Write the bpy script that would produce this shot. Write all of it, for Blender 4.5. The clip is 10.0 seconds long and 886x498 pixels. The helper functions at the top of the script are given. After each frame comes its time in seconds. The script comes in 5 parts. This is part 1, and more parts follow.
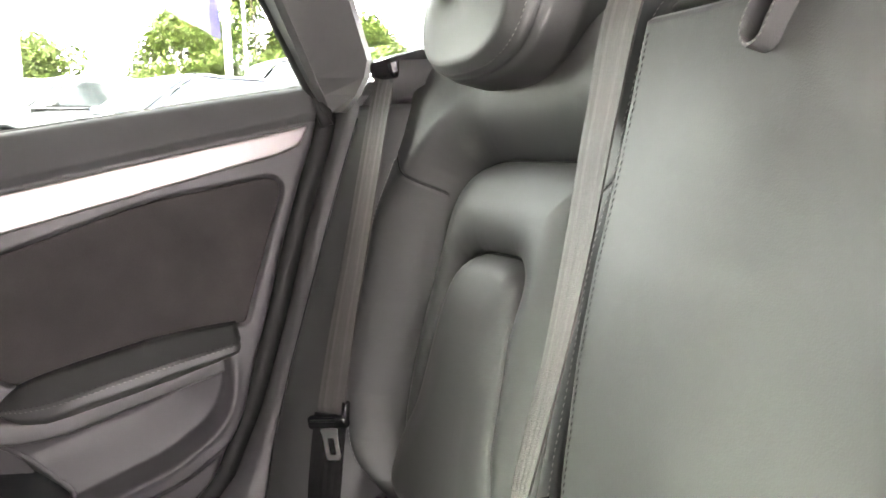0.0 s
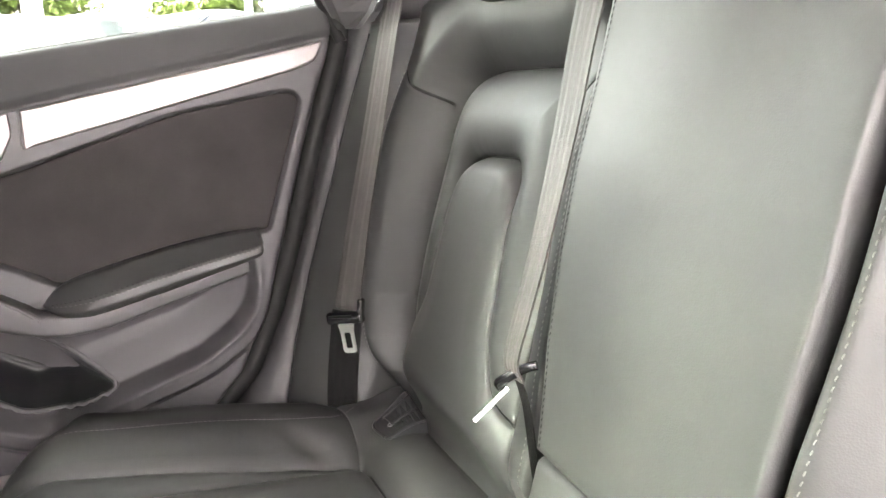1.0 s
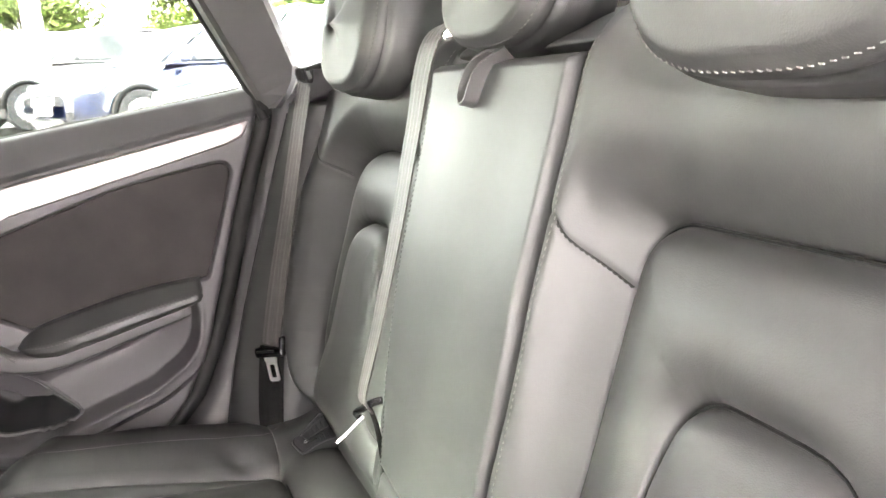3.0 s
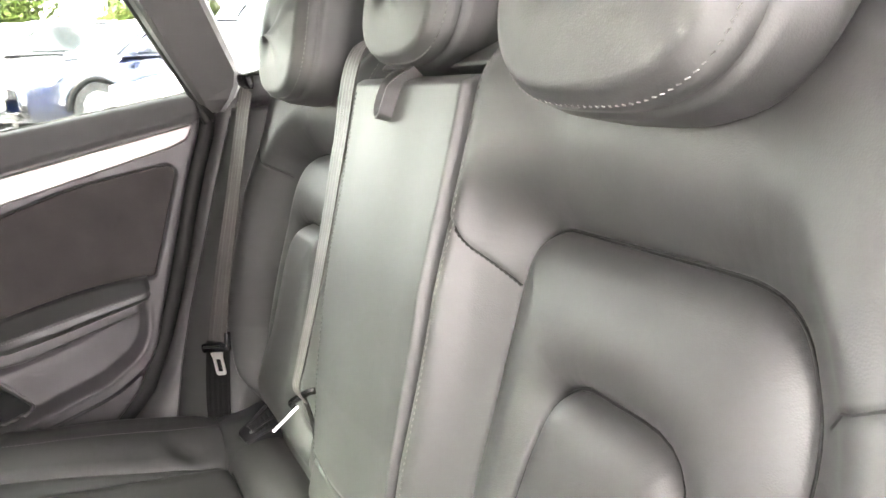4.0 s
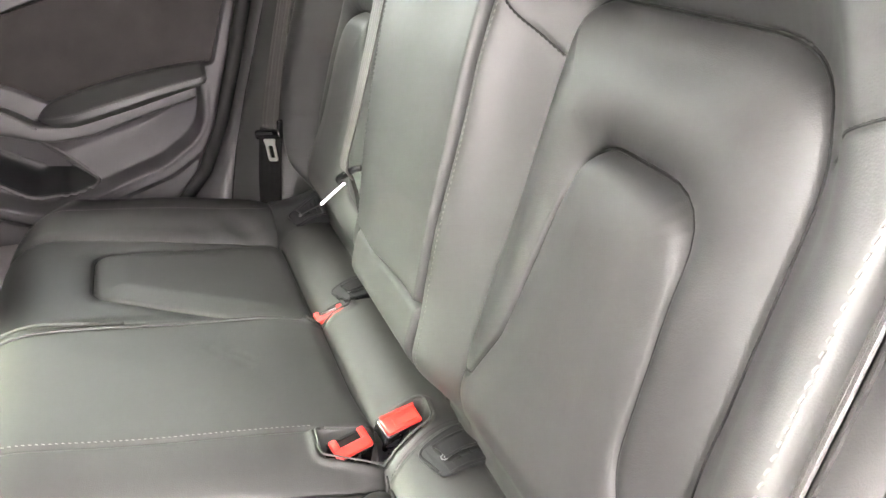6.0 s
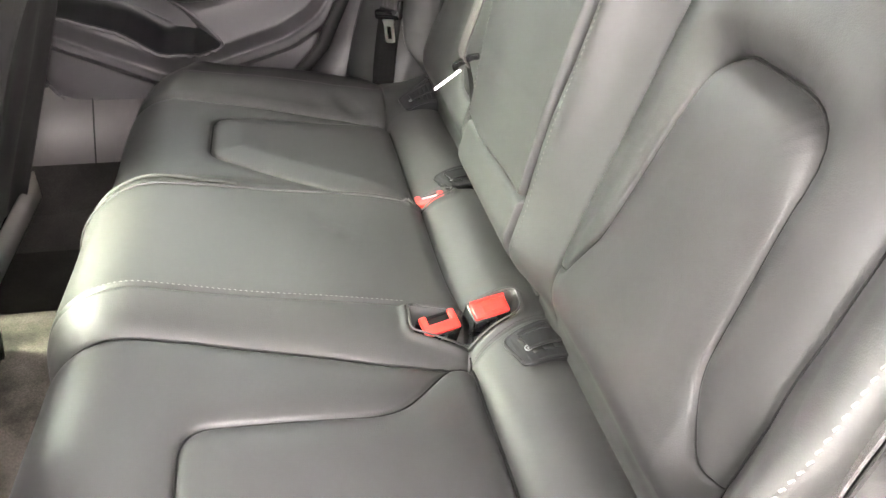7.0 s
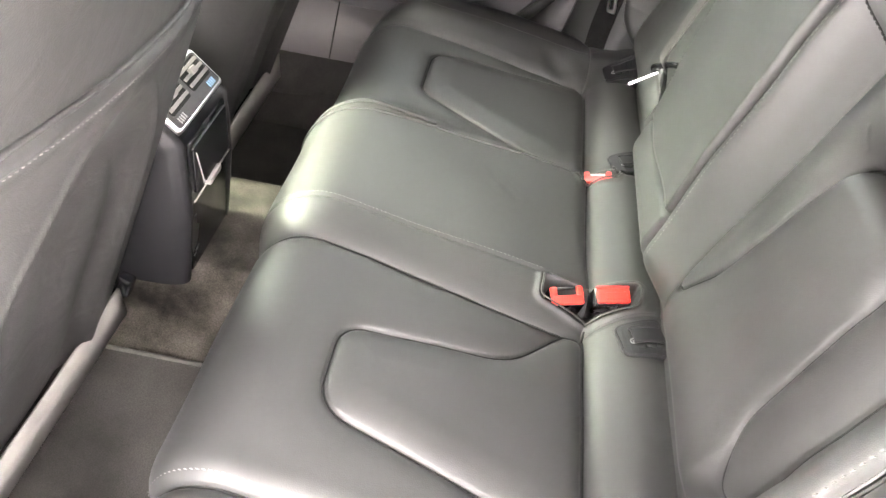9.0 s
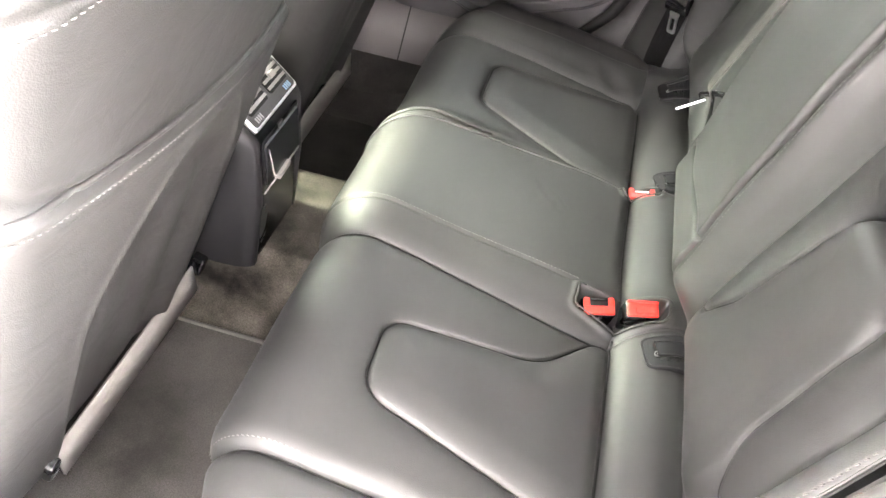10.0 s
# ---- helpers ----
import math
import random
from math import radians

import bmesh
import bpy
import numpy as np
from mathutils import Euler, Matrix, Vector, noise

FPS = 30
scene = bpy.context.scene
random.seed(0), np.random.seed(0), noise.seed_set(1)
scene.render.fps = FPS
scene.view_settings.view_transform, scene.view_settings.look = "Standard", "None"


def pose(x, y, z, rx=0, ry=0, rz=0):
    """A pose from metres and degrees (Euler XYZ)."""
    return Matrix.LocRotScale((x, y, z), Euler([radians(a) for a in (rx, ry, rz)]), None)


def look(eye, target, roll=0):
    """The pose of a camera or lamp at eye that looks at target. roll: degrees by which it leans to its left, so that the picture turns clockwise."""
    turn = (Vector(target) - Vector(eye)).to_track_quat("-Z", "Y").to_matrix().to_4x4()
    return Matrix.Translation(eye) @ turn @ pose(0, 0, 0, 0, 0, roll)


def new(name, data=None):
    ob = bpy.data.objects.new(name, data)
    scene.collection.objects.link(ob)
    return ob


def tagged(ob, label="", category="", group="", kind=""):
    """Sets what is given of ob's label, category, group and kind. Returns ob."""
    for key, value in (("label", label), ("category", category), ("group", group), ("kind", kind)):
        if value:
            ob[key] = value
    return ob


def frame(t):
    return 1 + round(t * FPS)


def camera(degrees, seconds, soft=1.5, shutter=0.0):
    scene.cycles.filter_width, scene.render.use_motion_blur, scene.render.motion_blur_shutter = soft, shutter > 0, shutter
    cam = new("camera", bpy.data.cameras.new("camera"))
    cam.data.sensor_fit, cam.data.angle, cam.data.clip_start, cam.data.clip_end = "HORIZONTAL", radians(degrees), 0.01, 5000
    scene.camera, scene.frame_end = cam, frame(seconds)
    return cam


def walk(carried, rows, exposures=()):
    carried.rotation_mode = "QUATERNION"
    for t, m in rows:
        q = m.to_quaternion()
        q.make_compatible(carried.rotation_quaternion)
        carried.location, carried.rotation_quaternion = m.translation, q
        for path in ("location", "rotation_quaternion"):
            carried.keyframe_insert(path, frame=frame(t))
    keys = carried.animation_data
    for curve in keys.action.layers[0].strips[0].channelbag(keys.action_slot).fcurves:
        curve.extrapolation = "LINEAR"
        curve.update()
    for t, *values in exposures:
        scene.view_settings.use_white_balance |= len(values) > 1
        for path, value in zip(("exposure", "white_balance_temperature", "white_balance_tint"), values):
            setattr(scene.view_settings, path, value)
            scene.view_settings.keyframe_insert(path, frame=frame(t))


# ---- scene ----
cam = camera(59.5, 10.0)
PATH = [
    (0, (0.098, -0.311, 1.093), (0.915, 1.494, 0.824), -1.6),
    (0.5, (0.086, -0.335, 1.068), (0.88, 1.467, 0.72), -1.8),
    (1, (0.086, -0.384, 1.061), (0.834, 1.423, 0.64), -2.1),
    (1.5, (0.095, -0.45, 1.065), (0.796, 1.363, 0.593), -2.6),
    (2, (0.111, -0.508, 1.094), (0.781, 1.31, 0.601), -2.8),
    (2.5, (0.143, -0.561, 1.135), (0.828, 1.261, 0.675), -3.3),
    (3, (0.162, -0.617, 1.165), (0.898, 1.194, 0.744), -3.3),
    (4.5, (0.185, -0.713, 1.187), (1.006, 1.042, 0.691), -3.3),
    (5, (0.181, -0.725, 1.174), (0.976, 1.013, 0.583), -3.0),
    (5.5, (0.174, -0.733, 1.156), (0.903, 0.988, 0.443), -2.4),
    (6, (0.167, -0.742, 1.139), (0.799, 0.958, 0.297), -1.0),
    (6.2, (0.162, -0.747, 1.131), (0.748, 0.946, 0.241), 0.0),
    (7.3, (0.148, -0.756, 1.135), (0.439, 0.877, 0.016), 3.3),
    (7.5, (0.146, -0.763, 1.146), (0.379, 0.858, -0.002), 4.0),
    (8, (0.141, -0.788, 1.176), (0.274, 0.806, -0.024), 6.5),
    (8.5, (0.149, -0.811, 1.223), (0.193, 0.753, -0.023), 8.5),
    (9, (0.16, -0.826, 1.273), (0.109, 0.694, -0.026), 9.6),
    (9.5, (0.164, -0.846, 1.309), (0.035, 0.643, -0.02), 10.1),
    (10, (0.175, -0.869, 1.344), (-0.013, 0.601, 0.001), 10.2),
]
KELVIN, TINT = 7250, 13
EXPOSURES = ((0.0, 9.15), (0.5, 9.35), (1.0, 9.53), (2.5, 9.68), (3.0, 9.57), (4.5, 9.32), (5.5, 9.28), (8.0, 9.32), (9.0, 9.28), (10.0, 9.2))
walk(cam, [(t, look(eye, target, roll)) for t, eye, target, roll in PATH], [(t, e, KELVIN, TINT) for t, e in EXPOSURES])

# ---- daylight ----
world = bpy.data.worlds.new("sky")
scene.world = world
world.use_nodes = True
wn = world.node_tree.nodes
sky = wn.new("ShaderNodeTexSky")
sky.sky_type, sky.sun_disc = "NISHITA", False
sky.sun_elevation, sky.sun_rotation = radians(56), radians(-83)
sky.air_density, sky.dust_density = 1.0, 4.0
wn["Background"].inputs["Strength"].default_value = 0.15
cloud = wn.new("ShaderNodeHueSaturation")          # thin bright overcast
cloud.inputs["Saturation"].default_value = 0.30
world.node_tree.links.new(sky.outputs[0], cloud.inputs["Color"])
world.node_tree.links.new(cloud.outputs[0], wn["Background"].inputs["Color"])
sun_data = bpy.data.lights.new("sun", "SUN")
sun_data.energy, sun_data.angle, sun_data.color = 0.17, radians(70), (1.0, 0.96, 0.9)
sun = new("sun", sun_data)
sun.matrix_world = look((-5.0, 0.6, 7.5), (0, 0, 0))


# ---- materials ----
def material(name, color, rough=0.5, metal=0.0, spec=0.5, grain=0.0, grain_scale=900.0, blotch=0.12, blotch_scale=9.0, cells=False,
             rough_var=0.06, coat=0.0, fine=0.0, crumple=0.0):
    """Surface with slow blotches in tone and gloss and a fine relief of grain."""
    m = bpy.data.materials.new(name)
    m.use_nodes = True
    n, l = m.node_tree.nodes, m.node_tree.links
    b = n["Principled BSDF"]
    b.inputs["Metallic"].default_value = metal
    b.inputs["Specular IOR Level"].default_value = spec
    b.inputs["Coat Weight"].default_value = coat
    co = n.new("ShaderNodeTexCoord")
    big = n.new("ShaderNodeTexNoise")
    big.inputs["Scale"].default_value, big.inputs["Detail"].default_value = blotch_scale, 5.0
    l.new(co.outputs["Object"], big.inputs["Vector"])
    ramp = n.new("ShaderNodeMapRange")
    ramp.inputs["From Min"].default_value, ramp.inputs["From Max"].default_value = 0.3, 0.7
    ramp.inputs["To Min"].default_value, ramp.inputs["To Max"].default_value = 1 - blotch, 1 + blotch
    l.new(big.outputs["Fac"], ramp.inputs["Value"])
    mul = n.new("ShaderNodeVectorMath")
    mul.operation = "SCALE"
    mul.inputs[0].default_value = color
    l.new(ramp.outputs["Result"], mul.inputs["Scale"])
    last = mul.outputs["Vector"]
    if fine:
        small = n.new("ShaderNodeTexNoise")
        small.inputs["Scale"].default_value, small.inputs["Detail"].default_value = grain_scale * 0.5, 3.0
        l.new(co.outputs["Object"], small.inputs["Vector"])
        r2 = n.new("ShaderNodeMapRange")
        r2.inputs["From Min"].default_value, r2.inputs["From Max"].default_value = 0.3, 0.7
        r2.inputs["To Min"].default_value, r2.inputs["To Max"].default_value = 1 - fine, 1 + fine
        l.new(small.outputs["Fac"], r2.inputs["Value"])
        mul2 = n.new("ShaderNodeVectorMath")
        mul2.operation = "SCALE"
        l.new(last, mul2.inputs[0])
        l.new(r2.outputs["Result"], mul2.inputs["Scale"])
        last = mul2.outputs["Vector"]
    l.new(last, b.inputs["Base Color"])
    rr = n.new("ShaderNodeMapRange")
    rr.inputs["To Min"].default_value, rr.inputs["To Max"].default_value = rough - rough_var, rough + rough_var
    l.new(big.outputs["Fac"], rr.inputs["Value"])
    l.new(rr.outputs["Result"], b.inputs["Roughness"])
    if grain:
        g = n.new("ShaderNodeTexVoronoi" if cells else "ShaderNodeTexNoise")
        g.inputs["Scale"].default_value = grain_scale
        l.new(co.outputs["Object"], g.inputs["Vector"])
        bump = n.new("ShaderNodeBump")
        bump.inputs["Strength"].default_value, bump.inputs["Distance"].default_value = grain, 0.0006
        l.new(g.outputs["Distance" if cells else "Fac"], bump.inputs["Height"])
        l.new(bump.outputs["Normal"], b.inputs["Normal"])
        if crumple:                                  # slack hide: faint unevenness a few centimetres wide
            w = n.new("ShaderNodeTexNoise")
            w.inputs["Scale"].default_value, w.inputs["Detail"].default_value, w.inputs["Distortion"].default_value = 26.0, 4.0, 0.6
            l.new(co.outputs["Object"], w.inputs["Vector"])
            soft = n.new("ShaderNodeBump")
            soft.inputs["Strength"].default_value, soft.inputs["Distance"].default_value = crumple, 0.004
            l.new(w.outputs["Fac"], soft.inputs["Height"])
            l.new(soft.outputs["Normal"], bump.inputs["Normal"])
    return m


def webbing(name, color):
    """Woven belt: fine ribs along and across the strap."""
    m = material(name, color, 0.5, spec=0.45, blotch=0.15, blotch_scale=30, grain=0.5, grain_scale=1200, cells=True, fine=0.25)
    return m


LEATHER = material("black_leather", (0.0138, 0.0140, 0.0138), 0.57, spec=0.57, grain=0.12, grain_scale=800, cells=True, blotch=0.16, blotch_scale=9, crumple=0.10)
LEATHER_SIDE = material("black_leatherette", (0.026, 0.0255, 0.0255), 0.52, spec=0.5, grain=0.2, grain_scale=700, cells=True, crumple=0.3)
FRONT_LEATHER = material("warm_grey_leatherette", (0.0165, 0.0160, 0.0157), 0.56, spec=0.5, grain=0.2, grain_scale=700, cells=True, crumple=0.3)
ARM_LEATHER = material("soft_black_leatherette", (0.018, 0.0178, 0.0178), 0.55, spec=0.45, grain=0.2, grain_scale=900, cells=True)
SOFT_PLASTIC = material("grained_black_plastic", (0.030, 0.0285, 0.0300), 0.52, spec=0.4, grain=0.25, grain_scale=1100, cells=True, blotch=0.08)
GREY_PLASTIC = material("dark_grey_plastic", (0.031, 0.029, 0.0312), 0.50, spec=0.35, grain=0.2, grain_scale=1100, cells=True, blotch=0.06)
SILL_TRIM = material("sill_plastic", (0.075, 0.070, 0.070), 0.6, spec=0.4, grain=0.2, grain_scale=1100, cells=True, blotch=0.08)
RAIL = material("dark_rail_plastic", (0.036, 0.0355, 0.036), 0.75, spec=0.1, grain=0.2, grain_scale=1100, cells=True, blotch=0.08)
PILLAR = material("grey_pillar_trim", (0.029, 0.028, 0.028), 0.65, spec=0.35, grain=0.2, grain_scale=900, blotch=0.06)
SUEDE = material("charcoal_suede", (0.0195, 0.0174, 0.0174), 0.9, spec=0.15, grain=0.4, grain_scale=1500, blotch=0.25, blotch_scale=14, fine=0.2)
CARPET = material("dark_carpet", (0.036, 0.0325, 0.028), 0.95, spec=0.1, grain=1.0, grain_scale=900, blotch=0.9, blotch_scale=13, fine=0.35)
MAT_DARK = material("darker_floor_mat_pile", (0.014, 0.013, 0.0125), 0.95, spec=0.1, grain=1.0, grain_scale=1200, blotch=0.35, blotch_scale=14, fine=0.35)
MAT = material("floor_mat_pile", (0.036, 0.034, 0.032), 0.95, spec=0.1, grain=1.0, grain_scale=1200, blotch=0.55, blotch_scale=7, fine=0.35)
RUBBER = material("black_rubber", (0.006, 0.006, 0.006), 0.6, spec=0.14, blotch=0.1)
GLOSS_BLACK = material("satin_black_plastic", (0.008, 0.008, 0.009), 0.26, spec=0.35, blotch=0.08, grain=0.05)
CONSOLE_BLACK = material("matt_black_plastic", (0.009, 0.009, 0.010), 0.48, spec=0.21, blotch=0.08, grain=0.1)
BINDING = material("mat_binding", (0.075, 0.072, 0.068), 0.8, spec=0.2)
ALU = material("brushed_aluminium", (0.22, 0.198, 0.200), 0.50, metal=1.0, grain=0.04, grain_scale=1500, blotch=0.04)
CHROME = material("chrome", (0.78, 0.78, 0.79), 0.28, metal=1.0, blotch=0.03)
STEEL = material("belt_tongue_steel", (0.78, 0.78, 0.78), 0.33, metal=1.0, blotch=0.06, blotch_scale=60)
THREAD = material("grey_thread", (0.10, 0.098, 0.094), 0.7, spec=0.2, blotch=0.1)
WHITE_THREAD = material("pale_thread", (0.10, 0.098, 0.095), 0.7, spec=0.2, blotch=0.1)
LIGHT_THREAD = material("light_grey_thread", (0.15, 0.147, 0.142), 0.7, spec=0.2, blotch=0.1)
RED = material("red_plastic", (0.52, 0.022, 0.016), 0.35, blotch=0.06)
BELT = webbing("taupe_black_webbing", (0.024, 0.0215, 0.0205))
BELT_DARK = material("black_webbing", (0.005, 0.005, 0.005), 0.9, spec=0.1, blotch=0.15, blotch_scale=30, grain=0.5, grain_scale=1200, cells=True)
BELT_NEAR = webbing("grey_black_webbing", (0.012, 0.0115, 0.0115))
BELT_WORN = webbing("worn_taupe_webbing", (0.038, 0.034, 0.033))
BELT_EDGE = webbing("brown_black_webbing_edge", (0.027, 0.024, 0.023))
WHITE_INK = material("white_print", (0.22, 0.22, 0.22), 0.5)
BLUE_INK = material("blue_print", (0.25, 0.42, 0.62), 0.5)
STRIP = material("light_grey_hem", (0.15, 0.142, 0.135), 0.6, blotch=0.1, blotch_scale=25, grain=0.1)
HEADLINER = material("headliner_cloth", (0.62, 0.61, 0.59), 0.9, spec=0.1, grain=0.4, grain_scale=1200)


# ---- mesh tools ----
def link(name, verts, faces, mat, parent=None, label="", smooth=True, normals=None):
    me = bpy.data.meshes.new(name)
    me.from_pydata([tuple(map(float, v)) for v in verts], [], [tuple(map(int, f)) for f in faces])
    me.materials.append(mat)
    me.polygons.foreach_set("use_smooth", [smooth] * len(me.polygons))
    me.update()
    if normals is not None:
        me.normals_split_custom_set_from_vertices([tuple(map(float, n)) for n in normals])
    ob = new(name, me)
    ob.parent = parent
    if label:
        tagged(ob, label)
    return ob


def part(name, bm, mat, parent=None, label="", smooth=False):
    me = bpy.data.meshes.new(name)
    bmesh.ops.recalc_face_normals(bm, faces=bm.faces)
    bm.to_mesh(me)
    bm.free()
    me.materials.append(mat)
    me.polygons.foreach_set("use_smooth", [smooth] * len(me.polygons))
    ob = new(name, me)
    ob.parent = parent
    if label:
        tagged(ob, label)
    return ob


def thing(name, label, category, group="", kind=""):
    return tagged(new(name), label, category, group, kind)


def sstep(v):
    v = np.clip(v, 0.0, 1.0)
    return v * v * (3 - 2 * v)


def bell(d, width):
    return np.exp(-((d / width) ** 2))


def crease(a, deep, inner, outer):
    """A pulled-in seam: sharp at its line (a = 0), easing out over inner on one side and outer on the other."""
    return -deep * np.exp(-np.where(a > 0, a / inner, -a / outer))


def pillow(a, deep, inner, outer):
    """A seam between two padded pieces: each rounds over and dives into the line a = 0."""
    return -deep * (1 - dome(np.abs(a), np.where(a > 0, inner, outer)))


def dome(e, r):
    """1 beyond r from an edge, falling off in a quarter round to 0 at the edge."""
    k = 1 - np.clip(e / r, 0, 1)
    return np.sqrt(np.maximum(1 - k * k, 0))


def fillet(corners, n=7):
    """A closed outline from corners (x, y, radius)."""
    out, count = [], len(corners)
    for i, (x, y, r) in enumerate(corners):
        p, a, b = np.array([x, y]), np.array(corners[i - 1][:2]), np.array(corners[(i + 1) % count][:2])
        if r <= 0:
            out.append(p)
            continue
        u, v = (a - p) / np.linalg.norm(a - p), (b - p) / np.linalg.norm(b - p)
        half = math.acos(max(-1, min(1, float(u @ v)))) / 2
        cut = min(r / math.tan(half), 0.48 * np.linalg.norm(a - p), 0.48 * np.linalg.norm(b - p))
        s, e = p + u * cut, p + v * cut
        for k in range(n + 1):
            t = k / n
            out.append((1 - t) ** 2 * s + 2 * t * (1 - t) * p + t * t * e)
    return np.array(out)


def inside(X, Y, poly):
    """Distance to the outline, positive inside."""
    best = np.full(X.shape, 1e9)
    odd = np.zeros(X.shape, bool)
    for (ax, ay), (bx, by) in zip(poly, np.roll(poly, -1, axis=0)):
        dx, dy = bx - ax, by - ay
        t = np.clip(((X - ax) * dx + (Y - ay) * dy) / (dx * dx + dy * dy + 1e-12), 0, 1)
        best = np.minimum(best, np.hypot(X - ax - t * dx, Y - ay - t * dy))
        if abs(dy) > 1e-9:
            odd ^= ((ay > Y) != (by > Y)) & (X < (bx - ax) * (Y - ay) / dy + ax)
    return np.where(odd, best, -best)


def from_line(X, Y, pts):
    """Distance to an open line through pts."""
    best = np.full(X.shape, 1e9)
    for (ax, ay), (bx, by) in zip(pts, pts[1:]):
        dx, dy = bx - ax, by - ay
        t = np.clip(((X - ax) * dx + (Y - ay) * dy) / (dx * dx + dy * dy), 0, 1)
        best = np.minimum(best, np.hypot(X - ax - t * dx, Y - ay - t * dy))
    return best


def skin(P, facing, pieces, parent, back=None):
    """Splits the grid of places P (rows, columns, 3) into one mesh a piece: pieces are (name, material, mask of the faces, label).
    back: a vector by which a skirt round the border runs back, so that the skin has depth."""
    if back is not None:
        P = np.concatenate([P[:1] + back, P, P[-1:] + back])
        P = np.concatenate([P[:, :1] + np.array(back), P, P[:, -1:] + np.array(back)], axis=1)
        P[0, 0], P[0, -1], P[-1, 0], P[-1, -1] = P[0, 1], P[0, -2], P[-1, 1], P[-1, -2]
    du, dv = np.gradient(P, axis=0), np.gradient(P, axis=1)
    N = np.cross(du, dv)
    size = np.linalg.norm(N, axis=2, keepdims=True)
    N = N / np.maximum(size, 1e-12)
    flip = (N.reshape(-1, 3) @ np.array(facing, float)).mean() < 0
    if flip:
        N = -N
    rows, cols = P.shape[:2]
    idx = np.arange(rows * cols).reshape(rows, cols)
    quads = np.stack([idx[:-1, :-1], idx[1:, :-1], idx[1:, 1:], idx[:-1, 1:]], -1)
    if flip:
        quads = quads[..., ::-1]
    V, M = P.reshape(-1, 3), N.reshape(-1, 3)
    made = []
    for name, mat, mask, label in pieces:
        if back is not None:
            mask = np.pad(mask, 1, mode="edge")
        q = quads[mask]
        if not len(q):
            continue
        used, inverse = np.unique(q, return_inverse=True)
        made.append(link(name, V[used], inverse.reshape(q.shape), mat, parent, label, True, M[used]))
    return made


def sweep(points, ring, sides=None, widths=None):
    """Verts and faces of the outline ring (k, 2) carried along points; sides: the ring's x direction at each point; widths: its stretch in x."""
    pts = np.array(points, float)
    tan = np.gradient(pts, axis=0)
    tan /= np.linalg.norm(tan, axis=1, keepdims=True)
    side = np.array(sides[0] if sides is not None else np.cross(tan[0], (0.31, 0.17, 0.93)), float)
    verts, ring = [], np.array(ring, float)
    for i, (p, t) in enumerate(zip(pts, tan)):
        if sides is not None:
            side = np.array(sides[i] if len(sides) > 1 else sides[0], float)
        side = side - t * (side @ t)
        side /= np.linalg.norm(side)
        up = np.cross(t, side)
        wide = 1.0 if widths is None else widths[i]
        verts += [p + a * wide * side + b * up for a, b in ring]
    k, n = len(ring), len(pts)
    faces = [(i * k + j, i * k + (j + 1) % k, (i + 1) * k + (j + 1) % k, (i + 1) * k + j) for i in range(n - 1) for j in range(k)]
    faces += [tuple(range(k))[::-1], tuple(range((n - 1) * k, n * k))]
    return verts, faces


def circle(r, k=8, squash=1.0):
    return [(r * math.cos(2 * math.pi * i / k), squash * r * math.sin(2 * math.pi * i / k)) for i in range(k)]


def smooth_line(pts, n=24):
    """A Catmull-Rom line through pts."""
    p = np.array(pts, float)
    p = np.concatenate([2 * p[:1] - p[1:2], p, 2 * p[-1:] - p[-2:-1]])
    out = []
    for i in range(1, len(p) - 2):
        for t in np.linspace(0, 1, n, endpoint=False):
            a, b, c, d = p[i - 1], p[i], p[i + 1], p[i + 2]
            out.append(0.5 * (2 * b + (c - a) * t + (2 * a - 5 * b + 4 * c - d) * t * t + (3 * b - a - 3 * c + d) * t ** 3))
    out.append(p[-2])
    return np.array(out)


def even(pts, step):
    """Points at even steps along a line."""
    pts = np.array(pts, float)
    run = np.r_[0, np.cumsum(np.linalg.norm(np.diff(pts, axis=0), axis=1))]
    at = np.arange(0, run[-1], step)
    return np.stack([np.interp(at, run, pts[:, k]) for k in range(pts.shape[1])], -1)


def stitching(pts, normal, parent, step=0.0046, length=0.0029, width=0.00040, mat=None, name="stitching"):
    """A row of short thread stitches lying along pts."""
    pts = even(pts, step)
    if len(pts) < 3:
        return None
    tan = np.gradient(pts, axis=0)
    tan /= np.linalg.norm(tan, axis=1, keepdims=True)
    nor = np.array(normal, float)
    nor /= np.linalg.norm(nor)
    verts, faces = [], []
    for p, t in zip(pts, tan):
        s = np.cross(t, nor)
        s /= np.linalg.norm(s)
        k = len(verts)
        a = 0.25 * s
        for d, w, h in ((-0.5, 0.4, -0.4), (-0.5, -0.4, -0.4), (0.5, -0.4, -0.4), (0.5, 0.4, -0.4),
                        (-0.3, 0.5, 0.8), (-0.3, -0.5, 0.8), (0.3, -0.5, 0.8), (0.3, 0.5, 0.8)):
            verts.append(p + t * d * length + s * w * width * 2 + nor * h * width + a * d * length)
        faces += [tuple(k + q for q in f) for f in ((0, 1, 5, 4), (1, 2, 6, 5), (2, 3, 7, 6), (3, 0, 4, 7), (4, 5, 6, 7))]
    return link(name, verts, faces, mat or THREAD, parent, smooth=False)


